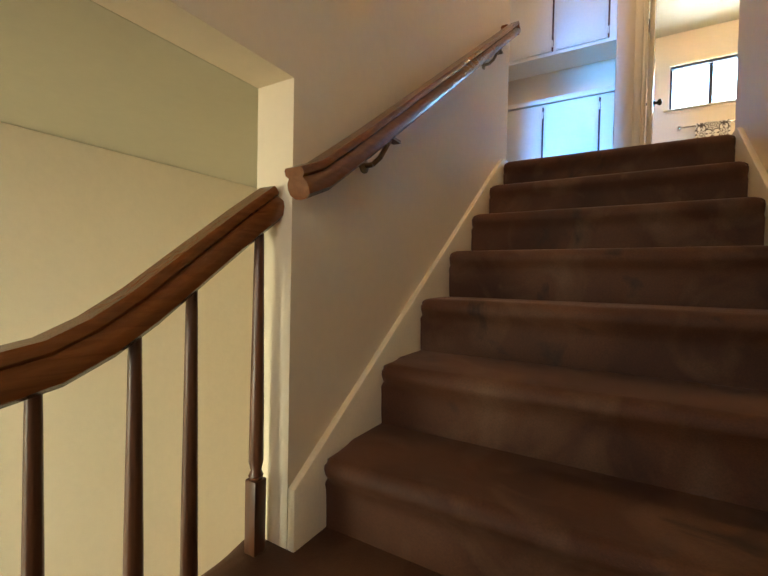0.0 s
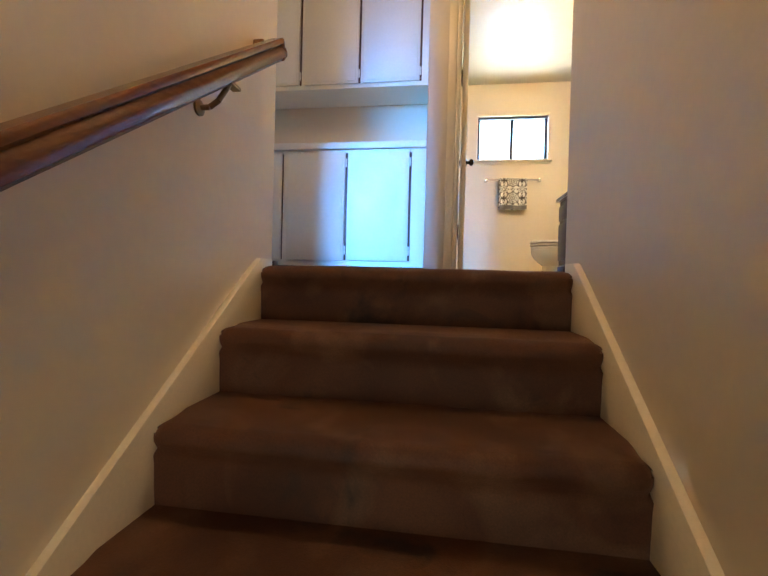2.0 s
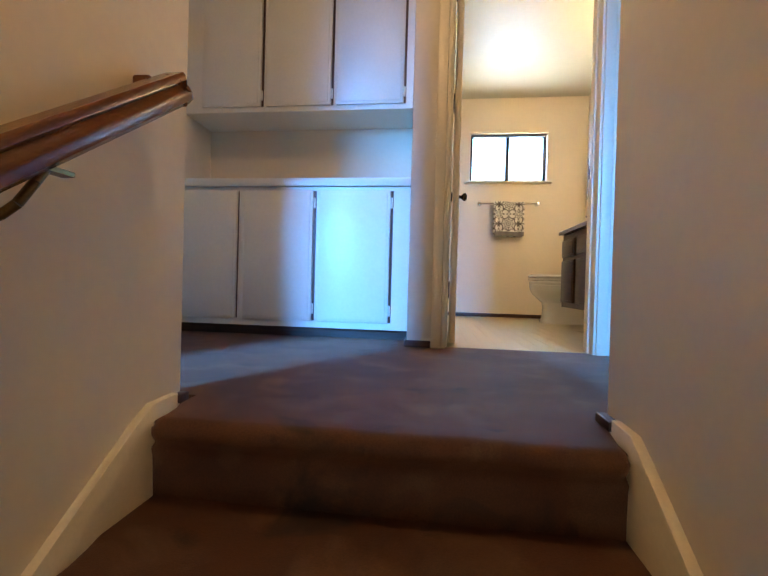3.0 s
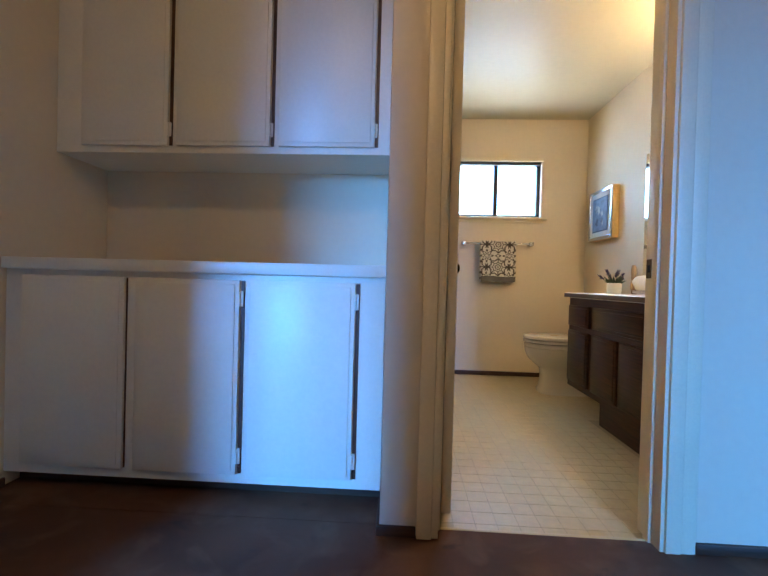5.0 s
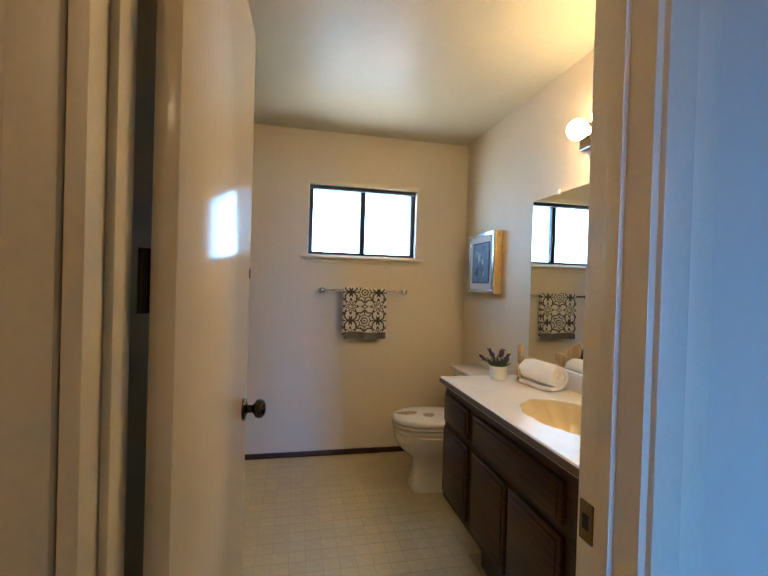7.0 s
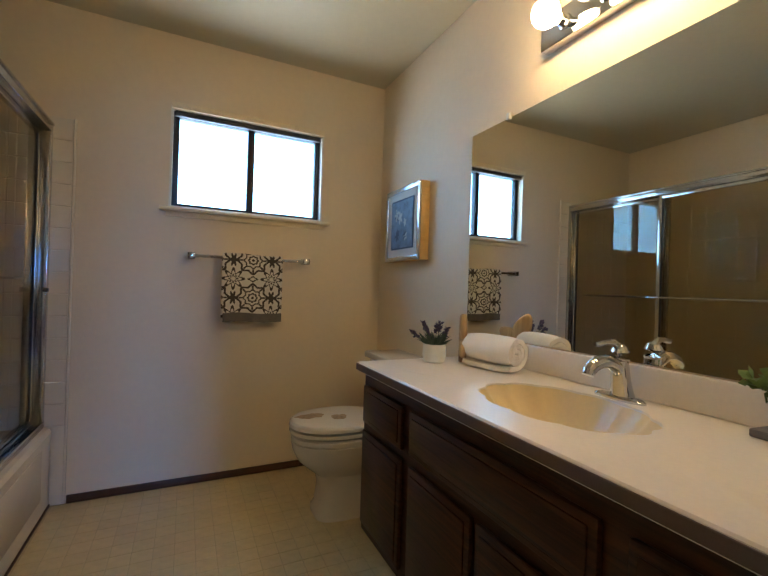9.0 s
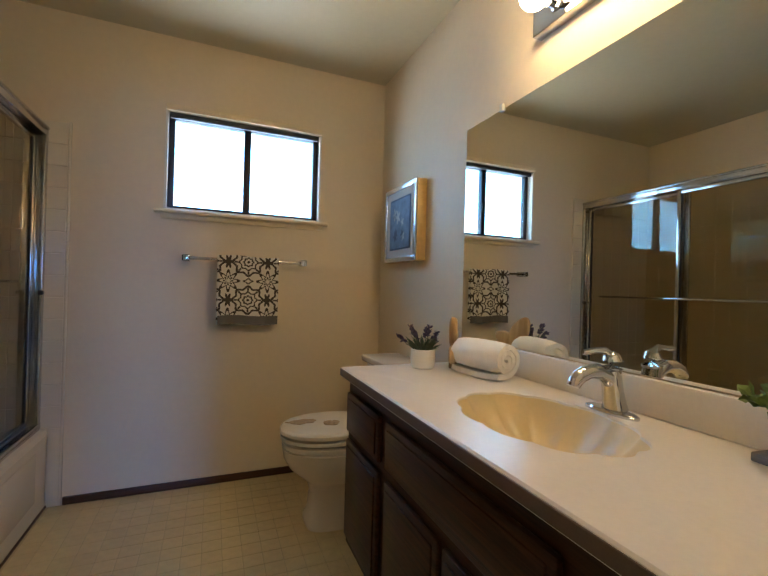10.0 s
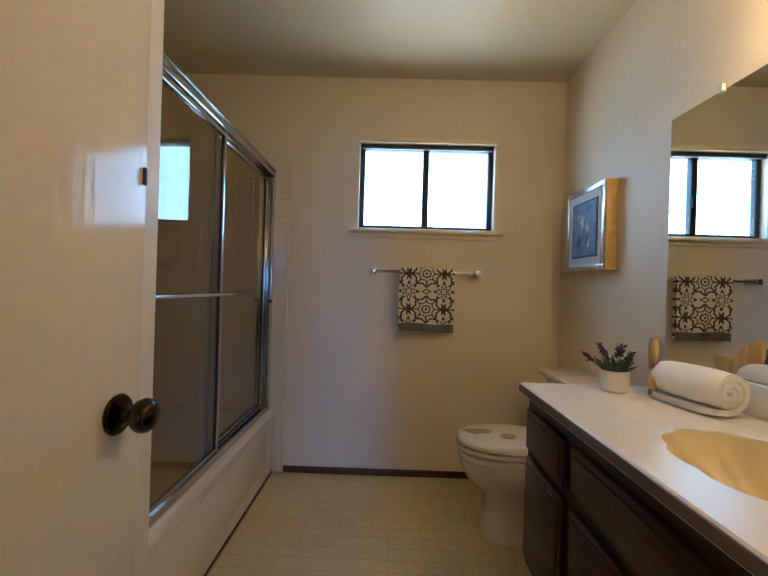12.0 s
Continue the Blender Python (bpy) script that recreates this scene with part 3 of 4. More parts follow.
part("wall_return", boxed(L1 + 0.001, -0.625, 2.332, 2.373, 0.688, 0.750, bevel=0.006), RAIL, rail)
for y in (0.985, 2.04):
    zc = -0.334 + 0.722 * (y - 0.9)
    b = bmesh.new()
    lathe(b, [(0.001, 0), (0.021, 0), (0.021, 0.006), (0.011, 0.010), (0.001, 0.011)], Matrix.Translation((L1, y, zc - 0.092)) @ Matrix.Rotation(radians(90), 4, "Y"), 18)
    arm = [(-0.657, y, zc - 0.092), (-0.635, y + 0.004, zc - 0.090), (-0.617, y + 0.014, zc - 0.070), (-0.606, y + 0.030, zc - 0.035), (-0.602, y + 0.045, zc - 0.008)]
    for p, q in zip(arm, arm[1:]):
        rod(b, p, q, 0.0075, 12)
    box(b, -0.612, -0.588, y + 0.02, y + 0.08, zc - 0.016, zc - 0.008)
    part("bracket", b, BRASS, rail, "aged brass rail bracket")

low_rail = thing("balustrade", "dark wooden stair balustrade with curved handrail", "balustrade", (-0.72, 0.3, LOW))
pts = [(-0.72, -1.49, -0.838), (-0.72, -0.2, -0.838), (-0.72, 0.02, -0.838), (-0.72, 0.12, -0.834), (-0.72, 0.20, -0.825), (-0.72, 0.264, -0.812), (-0.72, 0.328, -0.782), (-0.72, 0.396, -0.737),
       (-0.72, 0.498, -0.657), (-0.72, 0.62, -0.563), (-0.72, 0.699, -0.505)]
pts = [(x, y, z - 0.006) for x, y, z in pts]
part("rail", sweep(bmesh.new(), [(u * 1.05, v * 1.12) for u, v in RAIL_PROFILE], pts, (1, 0, 0)), RAIL, low_rail)
for y, base, top in ((0.655, -1.316, -0.575), (0.49, -1.504, -0.70), (0.385, -1.504, -0.78), (0.246, LOW, -0.85), (0.10, LOW, -0.87)):
    b = boxed(-0.737, -0.703, y - 0.017, y + 0.017, base, base + 0.17, bevel=0.003)
    lathe(b, [(0.012, base + 0.168), (0.017, base + 0.178), (0.012, base + 0.19), (0.0165, base + 0.21), (0.0155, base + 0.35), (0.011, top - 0.05), (0.010, top + 0.02)],
          Matrix.Translation((-0.72, y, 0)), 14)
    part("baluster", b, SPINDLE, low_rail)

# ---- linen cabinets in the hall ----
def cabinet_door(nm, x0, x1, y, z0, z1, parent, hinged=True):
    d = part(nm, boxed(x0, x1, y - 0.016, y, z0, z1, bevel=0.003), CABINET, parent)
    part("door_lip", boxed(x0 + 0.016, x1 - 0.016, y - 0.021, y - 0.0165, z0 + 0.016, z1 - 0.016, bevel=0.002), CABINET, d)
    for z in (z0 + 0.04, z1 - 0.10) if hinged else ():
        b = boxed(x1 - 0.002, x1 + 0.013, y - 0.012, y - 0.004, z, z + 0.06, bevel=0.002)
        rod(b, (x1 + 0.002, y - 0.014, z + 0.004), (x1 + 0.002, y - 0.014, z + 0.056), 0.004, 8)
        part("hinge", b, LAMINATE, d, "painted cabinet hinge")
    return d


lower = thing("linen_base_cabinet", "cream painted base cabinet with three flat doors", "cabinet", (-0.9, 4.05, 0))
b = bmesh.new()
box(b, -1.638, -0.152, 3.80, 4.338, 0.06, 0.858)
part("body", b, CABINET, lower)
part("toe_kick", boxed(-1.638, -0.152, 3.87, 3.885, 0.0, 0.06), BASE, lower, "dark recessed toe kick")
for x0, x1 in ((-1.56, -1.150), (-1.105, -0.700), (-0.660, -0.262)):
    cabinet_door("cabinet_door", x0, x1, 3.799, 0.098, 0.835, lower, x0 > -1.2)
    if x0 < -1.2:
        # no gap at this door: a thin dark strip draws its edge shadow
        part("door_gap", boxed(x1 + 0.0005, x1 + 0.006, 3.7965, 3.7995, 0.10, 0.833), BASE, lower, "narrow dark strip painting the shadow at the door edge")
    else:
        # dark strip on the cabinet face draws the shade between doors
        part("door_gap", boxed(x1 + 0.002, x1 + 0.016, 3.7965, 3.7995, 0.10, 0.833), BASE, lower, "dark strip painting the shade in the door gap")
shelf = thing("shelf_counter", "cream laminate counter on the linen cabinet", "counter", (-0.9, 4.05, 0.86))
part("top", boxed(-1.638, -0.145, 3.797, 4.338, 0.862, 0.902), LAMINATE, shelf)
part("front_edge", boxed(-1.638, -0.145, 3.775, 3.7965, 0.858, 0.903, bevel=0.004), LAMINATE, shelf)
upper = thing("linen_wall_cabinet", "cream painted wall cabinet with three flat doors", "cabinet", (-0.9, 4.18, 1.4))
part("body", boxed(-1.638, -0.152, 4.02, 4.338, 1.383, TOP - 0.002), CABINET, upper)
for x0, x1 in ((-1.515, -1.125), (-1.085, -0.675), (-0.635, -0.226)):
    cabinet_door("cabinet_door", x0, x1, 4.019, 1.412, 2.36, upper)
    # gap shade drawn as a dark strip, as on the base cabinet
    part("door_gap", boxed(x1 + 0.002, x1 + 0.016, 4.0165, 4.0195, 1.414, 2.358), BASE, upper, "dark strip painting the shade in the door gap")

# hall ceiling globe over the stairs
hall_lamp = thing("ceiling_light", "lit warm glass globe on the hall ceiling", "ceiling light", (-0.25, 2.36, TOP))
part("base", lathe(bmesh.new(), [(0.001, 2.40), (0.11, 2.40), (0.12, 2.41), (0.12, 2.44)], Matrix.Translation((-0.25, 2.36, 0)), 24), STEEL, hall_lamp)
part("globe", lathe(bmesh.new(), [(0.001, 2.29), (0.05, 2.295), (0.09, 2.32), (0.105, 2.36), (0.10, 2.40)], Matrix.Translation((-0.25, 2.36, 0)), 24), HALLBULB, hall_lamp, "glowing glass globe")

# ---- bathroom window ----
win = thing("window_1", "dark bronze sliding window in a cream recess", "window", (0.77, 6.34, WZ0), kind="structure")
for x0, x1, z0, z1 in ((WX0 + 0.012, WX0 + 0.042, WZ0 + 0.012, WZ1 - 0.012), (WX1 - 0.042, WX1 - 0.012, WZ0 + 0.012, WZ1 - 0.012)):
    part("window_frame", boxed(x0, x1, 6.33, 6.37, z0, z1, bevel=0.002), BRONZE, win)
for z0, z1 in ((WZ0 + 0.012, WZ0 + 0.034), (WZ1 - 0.045, WZ1 - 0.012)):
    part("window_frame", boxed(WX0 + 0.042, WX1 - 0.042, 6.33, 6.37, z0, z1, bevel=0.002), BRONZE, win)
part("meeting_stile", boxed(0.752, 0.79, 6.325, 6.372, WZ0 + 0.03, WZ1 - 0.03, bevel=0.003), BRONZE, win)
part("latch", boxed(0.772, 0.786, 6.313, 6.326, 1.70, 1.76, bevel=0.003), BRONZE, win)
for x0, x1 in ((WX0 + 0.042, 0.752), (0.79, WX1 - 0.042)):
    p = part("pane", boxed(x0, x1, 6.348, 6.352, WZ0 + 0.03, WZ1 - 0.03), WINDOW_GLASS, win)
    p.visible_shadow = False
for x0, x1, z0, z1 in ((WX0, WX0 + 0.012, WZ0, WZ1), (WX1 - 0.012, WX1, WZ0, WZ1), (WX0 + 0.012, WX1 - 0.012, WZ0, WZ0 + 0.012), (WX0 + 0.012, WX1 - 0.012, WZ1 - 0.012, WZ1)):
    part("liner", boxed(x0, x1, 6.277, 6.40, z0, z1), CABINET, win)
part("window_sill", boxed(0.302, 1.246, 6.235, 6.33, 1.480, 1.4995, bevel=0.005), TRIM, win)
part("apron", boxed(0.333, 1.215, 6.267, 6.279, 1.452, 1.482, bevel=0.003), TRIM, win)
blind = thing("window_blind", "white mini blind drawn up to its headrail", "blind", (0.77, 6.29, 2.02))
part("headrail", boxed(WX0 + 0.004, WX1 - 0.004, 6.256, 6.30, 2.034, 2.068, bevel=0.002), TRIM, blind)
# stacked slats, with their shadow put into the colour
for i in range(5):
    part("slat", boxed(WX0 + 0.02, WX1 - 0.02, 6.283, 6.306, 2.004 + i * 0.006, 2.0075 + i * 0.006), SLAT_SHADOW, blind)
struct("backdrop", boxed(-6.0, 8.0, 7.3, 7.31, -4.0, 6.0), OUTDOORS, "bright blue sky with low white clouds", "sky")

# ---- bathtub, tile surround and shower doors ----
AX = -0.132                                     # face of the tub apron
tub = thing("bathtub", "cream enamelled bathtub with a plain apron", "bathtub", (-0.5, 5.5, 0))
b = bmesh.new()
prof = [(AX, -0.018), (AX - 0.004, 0.05), (AX - 0.002, 0.30), (AX + 0.004, 0.345), (AX - 0.008, 0.365), (AX - 0.03, 0.370), (-0.23, 0.370), (-0.262, 0.362), (-0.285, 0.33), (-0.33, 0.12),
        (-0.42, 0.065), (-0.66, 0.065), (-0.80, 0.12), (-0.86, 0.33), (-0.885, 0.362), (-0.92, 0.370), (-0.957, 0.370)]
rows = []
for i, y in enumerate((4.722, 4.724, 4.80, 4.90, 5.0, 5.5, 6.0, 6.12, 6.20, 6.276, 6.278)):
    deep = (0, 0, 0, 0.75, 1, 1, 1, 0.8, 0, 0, 0)[i]
    rows.append([b.verts.new((x, y, z if j < 7 or j > 14 else 0.370 - (0.370 - z) * deep)) for j, (x, z) in enumerate(prof)])
for a, c in zip(rows, rows[1:]):
    for j in range(len(prof) - 1):
        b.faces.new((a[j], c[j], c[j + 1], a[j + 1]))
bmesh.ops.recalc_face_normals(b, faces=b.faces)
part("shell", b, TUB, tub)
part("apron_panel", boxed(AX - 0.006, AX + 0.0015, 4.86, 6.14, 0.07, 0.30, bevel=0.002), TUB, tub)
part("floor_seam", boxed(AX, AX + 0.006, 4.724, 6.276, -0.018, -0.008), BASE, tub, "dark seam along the floor")

surround = thing("tile_surround", "glossy cream wall tiles round the bathtub", "wall tiles", (-0.5, 6.27, 0.37), kind="structure")
T = 0.108
tile_y = boxed(-T / 2 + 0.0008, T / 2 - 0.0008, -0.005, 0.005, -T / 2 + 0.0008, T / 2 - 0.0008, bevel=0.002, seg=1)
tile_y_me = mesh("wall_tile", tile_y, WTILE)
tile_x_me = mesh("wall_tile", boxed(-0.005, 0.005, -T / 2 + 0.0002, T / 2 - 0.0002, -T / 2 + 0.0002, T / 2 - 0.0002, bevel=0.0007, seg=1), WTILE)


def piece(me, at, parent):
    ob = new(me.name, me)
    ob.parent = parent
    ob.matrix_parent_inverse = Matrix.Translation(-parent.matrix_basis.translation)
    ob.location = at
    return ob


for k in range(14):
    z = 0.372 + T / 2 + T * k
    for i in range(8):
        piece(tile_y_me, (-0.078 - T / 2 - T * i, 6.2745, z), surround)
for k in range(14):
    for i in range(14):
        piece(tile_x_me, (BX0 + 0.0055, 6.268 - T / 2 - T * i, 0.372 + T / 2 + T * k), surround)
part("bullnose", boxed(-0.078, -0.066, 6.266, 6.2795, -0.018, 1.89, bevel=0.004), WTILE, surround)
part("tub_leg_tile", boxed(AX + 0.002, -0.078, 6.270, 6.2795, -0.018, 0.371, bevel=0.002), WTILE, surround)
b = boxed(BX0 + 0.0105, BX0 + 0.026, 5.595, 5.760, 0.545, 0.562, bevel=0.005)
box(b, BX0 + 0.0105, BX0 + 0.026, 5.595, 5.611, 0.475, 0.545, bevel=0.004), box(b, BX0 + 0.0105, BX0 + 0.026, 5.744, 5.760, 0.475, 0.545, bevel=0.004)
box(b, BX0 + 0.0105, BX0 + 0.014, 5.611, 5.744, 0.475, 0.545), box(b, BX0 + 0.0105, BX0 + 0.060, 5.595, 5.760, 0.455, 0.475, bevel=0.007)
part("soap_dish", b, PORC, surround, "cream ceramic soap dish")

enclosure = thing("shower_enclosure", "sliding bronze glass shower doors in chrome frame", "shower doors", (-0.19, 5.5, 0.37))
SX = -0.19
b = boxed(SX - 0.033, SX + 0.033, 4.724, 6.265, 1.80, 1.852, bevel=0.006)
box(b, SX - 0.036, SX + 0.038, 4.724, 6.265, 1.835, 1.846, bevel=0.003)
part("top_track", b, STEEL, enclosure)
b = boxed(SX - 0.034, SX + 0.034, 4.724, 6.265, 0.371, 0.386, bevel=0.003)
box(b, SX + 0.024, SX + 0.034, 4.724, 6.265, 0.386, 0.405, bevel=0.002), box(b, SX - 0.006, SX + 0.002, 4.724, 6.265, 0.386, 0.40)
part("bottom_track", b, STEEL, enclosure)
for y0, y1 in ((4.724, 4.752), (6.237, 6.265)):
    part("wall_channel", boxed(SX - 0.033, SX + 0.033, y0, y1, 0.388, 1.80, bevel=0.004), STEEL, enclosure)
part("bumper", boxed(SX + 0.02, SX + 0.042, 6.222, 6.24, 1.03, 1.05, bevel=0.003), BLACK, enclosure, "black rubber bumper")
for x, y0, y1, side in ((SX + 0.016, 4.755, 5.525, 1), (SX - 0.014, 5.465, 6.235, -1)):
    fr = bmesh.new()
    for a, c in ((y0, y0 + 0.026), (y1 - 0.026, y1)):
        box(fr, x - 0.010, x + 0.010, a, c, 0.402, 1.80, bevel=0.004)
    box(fr, x - 0.010, x + 0.010, y0 + 0.026, y1 - 0.026, 0.402, 0.425, bevel=0.003)
    box(fr, x - 0.010, x + 0.010, y0 + 0.026, y1 - 0.026, 1.775, 1.80, bevel=0.003)
    pf = part("panel_frame", fr, STEEL, enclosure)
    g = part("glass", boxed(x - 0.0025, x + 0.0025, y0 + 0.026, y1 - 0.026, 0.425, 1.775), SHOWER_GLASS, pf, "bronze tinted glass")
    g.visible_shadow = False
    for a, c in ((y0 + 0.0262, y0 + 0.034), (y1 - 0.034, y1 - 0.0262)):
        part("seal", boxed(x - 0.006, x + 0.006, a, c, 0.426, 1.774), BLACK, pf, "black rubber glazing seal")
    bx = x + side * 0.042
    b = rod(bmesh.new(), (bx, y0 + 0.06 if side > 0 else y0 + 0.12, 1.092), (bx, y1 + 0.045 if side > 0 else y1 - 0.10, 1.092), 0.008, 12)
    for y in (y0 + 0.10, y1 - 0.012 if side > 0 else y1 - 0.11):
        rod(b, (x + side * 0.008, y, 1.092), (bx, y, 1.092), 0.006, 10)
    part("towel_bar", b, CHROME, pf, "chrome door towel bar")

# ---- toilet ----
toilet = thing("toilet", "cream porcelain toilet with closed lid", "toilet", (1.25, 5.72, 0))
TY = 5.72


def oval(bm, z, xf, xb, half, n=36, power=2.3):
    """Ring of an egg-shaped outline, from the front xf to the back xb."""
    out = []
    for i in range(n):
        a = 2 * math.pi * i / n
        c, s = math.cos(a), math.sin(a)
        mid = xf + (xb - xf) * 0.5
        x = mid + (xb - xf) * 0.5 * math.copysign(abs(c) ** (2 / power), c)
        y = TY + half * math.copysign(abs(s) ** (2 / power), s) * (1 - 0.10 * max(0, -c))
        out.append(bm.verts.new((x, y, z * 1.05)))
    return out


def rings(bm, spec):
    rs = [oval(bm, *s) for s in spec]
    for a, c in zip(rs, rs[1:]):
        for i in range(len(a)):
            j = (i + 1) % len(a)
            bm.faces.new((a[i], a[j], c[j], c[i]))
    bm.faces.new(rs[0]), bm.faces.new(rs[-1])
    bmesh.ops.recalc_face_normals(bm, faces=bm.faces)
    return bm


part("bowl", rings(bmesh.new(), [(-0.018, 1.035, 1.45, 0.118, 36, 4.5), (0.004, 1.035, 1.45, 0.118, 36, 4.5), (0.03, 1.05, 1.43, 0.100, 36, 4.5), (0.12, 1.057, 1.42, 0.092, 36, 4.0), (0.172, 1.045, 1.42, 0.094, 36, 3.2), (0.205, 1.0, 1.42, 0.122),
                                (0.245, 0.955, 1.42, 0.158), (0.29, 0.930, 1.42, 0.176), (0.332, 0.922, 1.42, 0.182), (0.336, 0.928, 1.42, 0.178), (0.342, 0.922, 1.42, 0.182), (0.360, 0.92, 1.42, 0.183), (0.367, 0.930, 1.42, 0.175)]), PORC, toilet)
part("seat", rings(bmesh.new(), [(0.366, 0.990, 1.34, 0.125), (0.3765, 0.985, 1.34, 0.128), (0.377, 0.912, 1.375, 0.184), (0.392, 0.912, 1.375, 0.184), (0.394, 0.922, 1.37, 0.176)]), PORC, toilet)
lid = part("lid", rings(bmesh.new(), [(0.394, 0.985, 1.34, 0.125), (0.4035, 0.980, 1.34, 0.128), (0.404, 0.910, 1.375, 0.185), (0.418, 0.912, 1.375, 0.183), (0.427, 0.922, 1.365, 0.172), (0.430, 0.96, 1.33, 0.14)]), PORC, toilet)
for cx, cy, sx, sy, seed in ((1.02, 5.755, 0.085, 0.040, 1), (1.15, 5.70, 0.05, 0.045, 5)):
    b = bmesh.new()
    vs = [b.verts.new((cx + sx * math.cos(a) * (0.8 + 0.4 * noise.noise(Vector((math.cos(a) * 2, math.sin(a) * 2, seed)))),
                       cy + sy * math.sin(a) * (0.8 + 0.5 * noise.noise(Vector((math.cos(a) * 2, math.sin(a) * 2, seed + 9)))), 0.4535)) for a in [i * math.pi / 12 for i in range(24)]]
    f = b.faces.new(vs)
    e = bmesh.ops.extrude_face_region(b, geom=[f])
    bmesh.ops.translate(b, vec=(0, 0, -0.003), verts=[v for v in e["geom"] if isinstance(v, bmesh.types.BMVert)])
    bmesh.ops.recalc_face_normals(b, faces=b.faces)
    part("paper_residue", b, TAPE, lid, "torn brown paper residue")
part("tank", boxed(1.405, 1.60, 5.52, 5.94, 0.372, 0.70, bevel=0.025, seg=3), PORC, toilet)
part("tank_lid", boxed(1.385, 1.612, 5.50, 5.96, 0.70, 0.735, bevel=0.010, seg=3), PORC, toilet)
b = rod(bmesh.new(), (1.405, 5.89, 0.655), (1.388, 5.89, 0.655), 0.010)
rod(b, (1.388, 5.89, 0.655), (1.386, 5.82, 0.648), 0.006)
part("flush_lever", b, CHROME, toilet, "chrome flush lever")

# ---- towel bar and towel on the window wall ----
bar = thing("towel_rail", "square chrome towel rail under the window", "towel rail", (0.78, 6.25, 1.24))
part("bar", boxed(0.462, 1.095, 6.204, 6.220, 1.234, 1.250, bevel=0.002), CHROME, bar)
for x in (0.452, 1.082):
    part("post", boxed(x - 0.005, x + 0.031, 6.194, 6.281, 1.225, 1.260, bevel=0.004), CHROME, bar)


def draped(x0, x1, bottom, back, band=None):
    """Cloth folded over the rail: front fall, fold and back fall."""
    bm = bmesh.new()
    yb, zt, r = 6.212, 1.254, 0.012
    line = []
    front = [bottom + (zt - bottom) * i / 22 for i in range(23)]
    for z in front:
        line.append((yb - r - 0.004, z))
    for a in range(20, 180, 20):
        line.append((yb - (r + 0.004) * math.cos(radians(a)), zt + 0.012 * math.sin(radians(a))))
    for i in range(14):
        line.append((yb + r + 0.004, zt - (zt - back) * i / 13))
    if band:
        line = [(yb - r - 0.0065, band[0] + (band[1] - band[0]) * i / 8) for i in range(9)]
    n = 30
    sheets = []
    for pts2 in (line, inset_line(line, -0.0035)):
        rows = []
        for i in range(n + 1):
            x = x0 + (x1 - x0) * i / n
            rows.append([bm.verts.new((x, y - (0.006 * math.sin(x * 38 + z * 3) + 0.003 * math.sin(x * 90)) * min(1, max(0, (1.25 - z)) * 5) * (1 if y < yb else -0.3), z + 0.004 * math.sin(x * 20)))
                         for y, z in pts2])
        sheets.append(rows)
    slab(bm, *sheets)
    bmesh.ops.recalc_face_normals(bm, faces=bm.faces)
    return bm


towel = thing("hand_towel", "cream hand towel with dark damask pattern, hung over the rail", "towel", (0.785, 6.2, 0.9))
part("cloth", draped(0.622, 0.950, 0.932, 0.88), DAMASK, towel)
part("hem", draped(0.630, 0.950, 0, 0, (0.884, 0.933)), HEM, towel, "dark grey woven hem")

# ---- vanity ----
VX, VZ = 1.085, 0.775
vanity = thing("vanity_cabinet", "dark stained wooden vanity with drawers and doors", "cabinet", (1.35, 4.5, 0))
b = boxed(VX, 1.612, 3.768, 5.235, 0.165, 0.66)
box(b, VX, VX + 0.03, 3.768, 5.235, 0.66, VZ), box(b, VX + 0.03, 1.612, 5.21, 5.235, 0.66, VZ), box(b, VX + 0.03, 1.612, 3.768, 3.79, 0.66, VZ)
part("body", b, VANITY, vanity)
part("toe_base", boxed(1.165, 1.612, 3.768, 4.92, -0.018, 0.165), VANITY, vanity)


def panel_front(nm, y0, y1, z0, z1):
    """Raised front with a routed edge."""
    d = part(nm, boxed(VX - 0.017, VX - 0.001, y0, y1, z0, z1, bevel=0.006, seg=2), VANITY, vanity)
    part("raised_field", boxed(VX - 0.022, VX - 0.016, y0 + 0.018, y1 - 0.018, z0 + 0.018, z1 - 0.018, bevel=0.004, seg=2), VANITY, d)
    return d


panel_front("drawer", 4.905, 5.215, 0.585, 0.725)
panel_front("cabinet_door", 4.905, 5.215, 0.205, 0.555)
panel_front("false_drawer", 4.215, 4.855, 0.590, 0.725)
panel_front("cabinet_door", 4.550, 4.855, 0.205, 0.555)
panel_front("cabinet_door", 4.215, 4.530, 0.205, 0.555)
panel_front("drawer", 3.80, 4.165, 0.590, 0.725)
panel_front("cabinet_door", 3.80, 4.165, 0.205, 0.555)

# counter with a scalloped shell basin
CX, CY, AXX, AYY = 1.332, 4.532, 0.168, 0.236
RX0, RX1, RY0, RY1 = 1.053, 1.612, 3.768, 5.246


def shell_edge(a):
    """Scalloped outline of the shell; fan ribs on the front and sides."""
    r = 1.0 + 0.062 * abs(math.cos(a * 5.5)) ** 0.8 - 0.036
    return CX + AXX * r * math.cos(a), CY + AYY * r * math.sin(a)


angles = sorted([2 * math.pi * i / 120 for i in range(120)] + [math.atan2(y - CY, x - CX) % (2 * math.pi) for x in (RX0, RX1) for y in (RY0, RY1)])


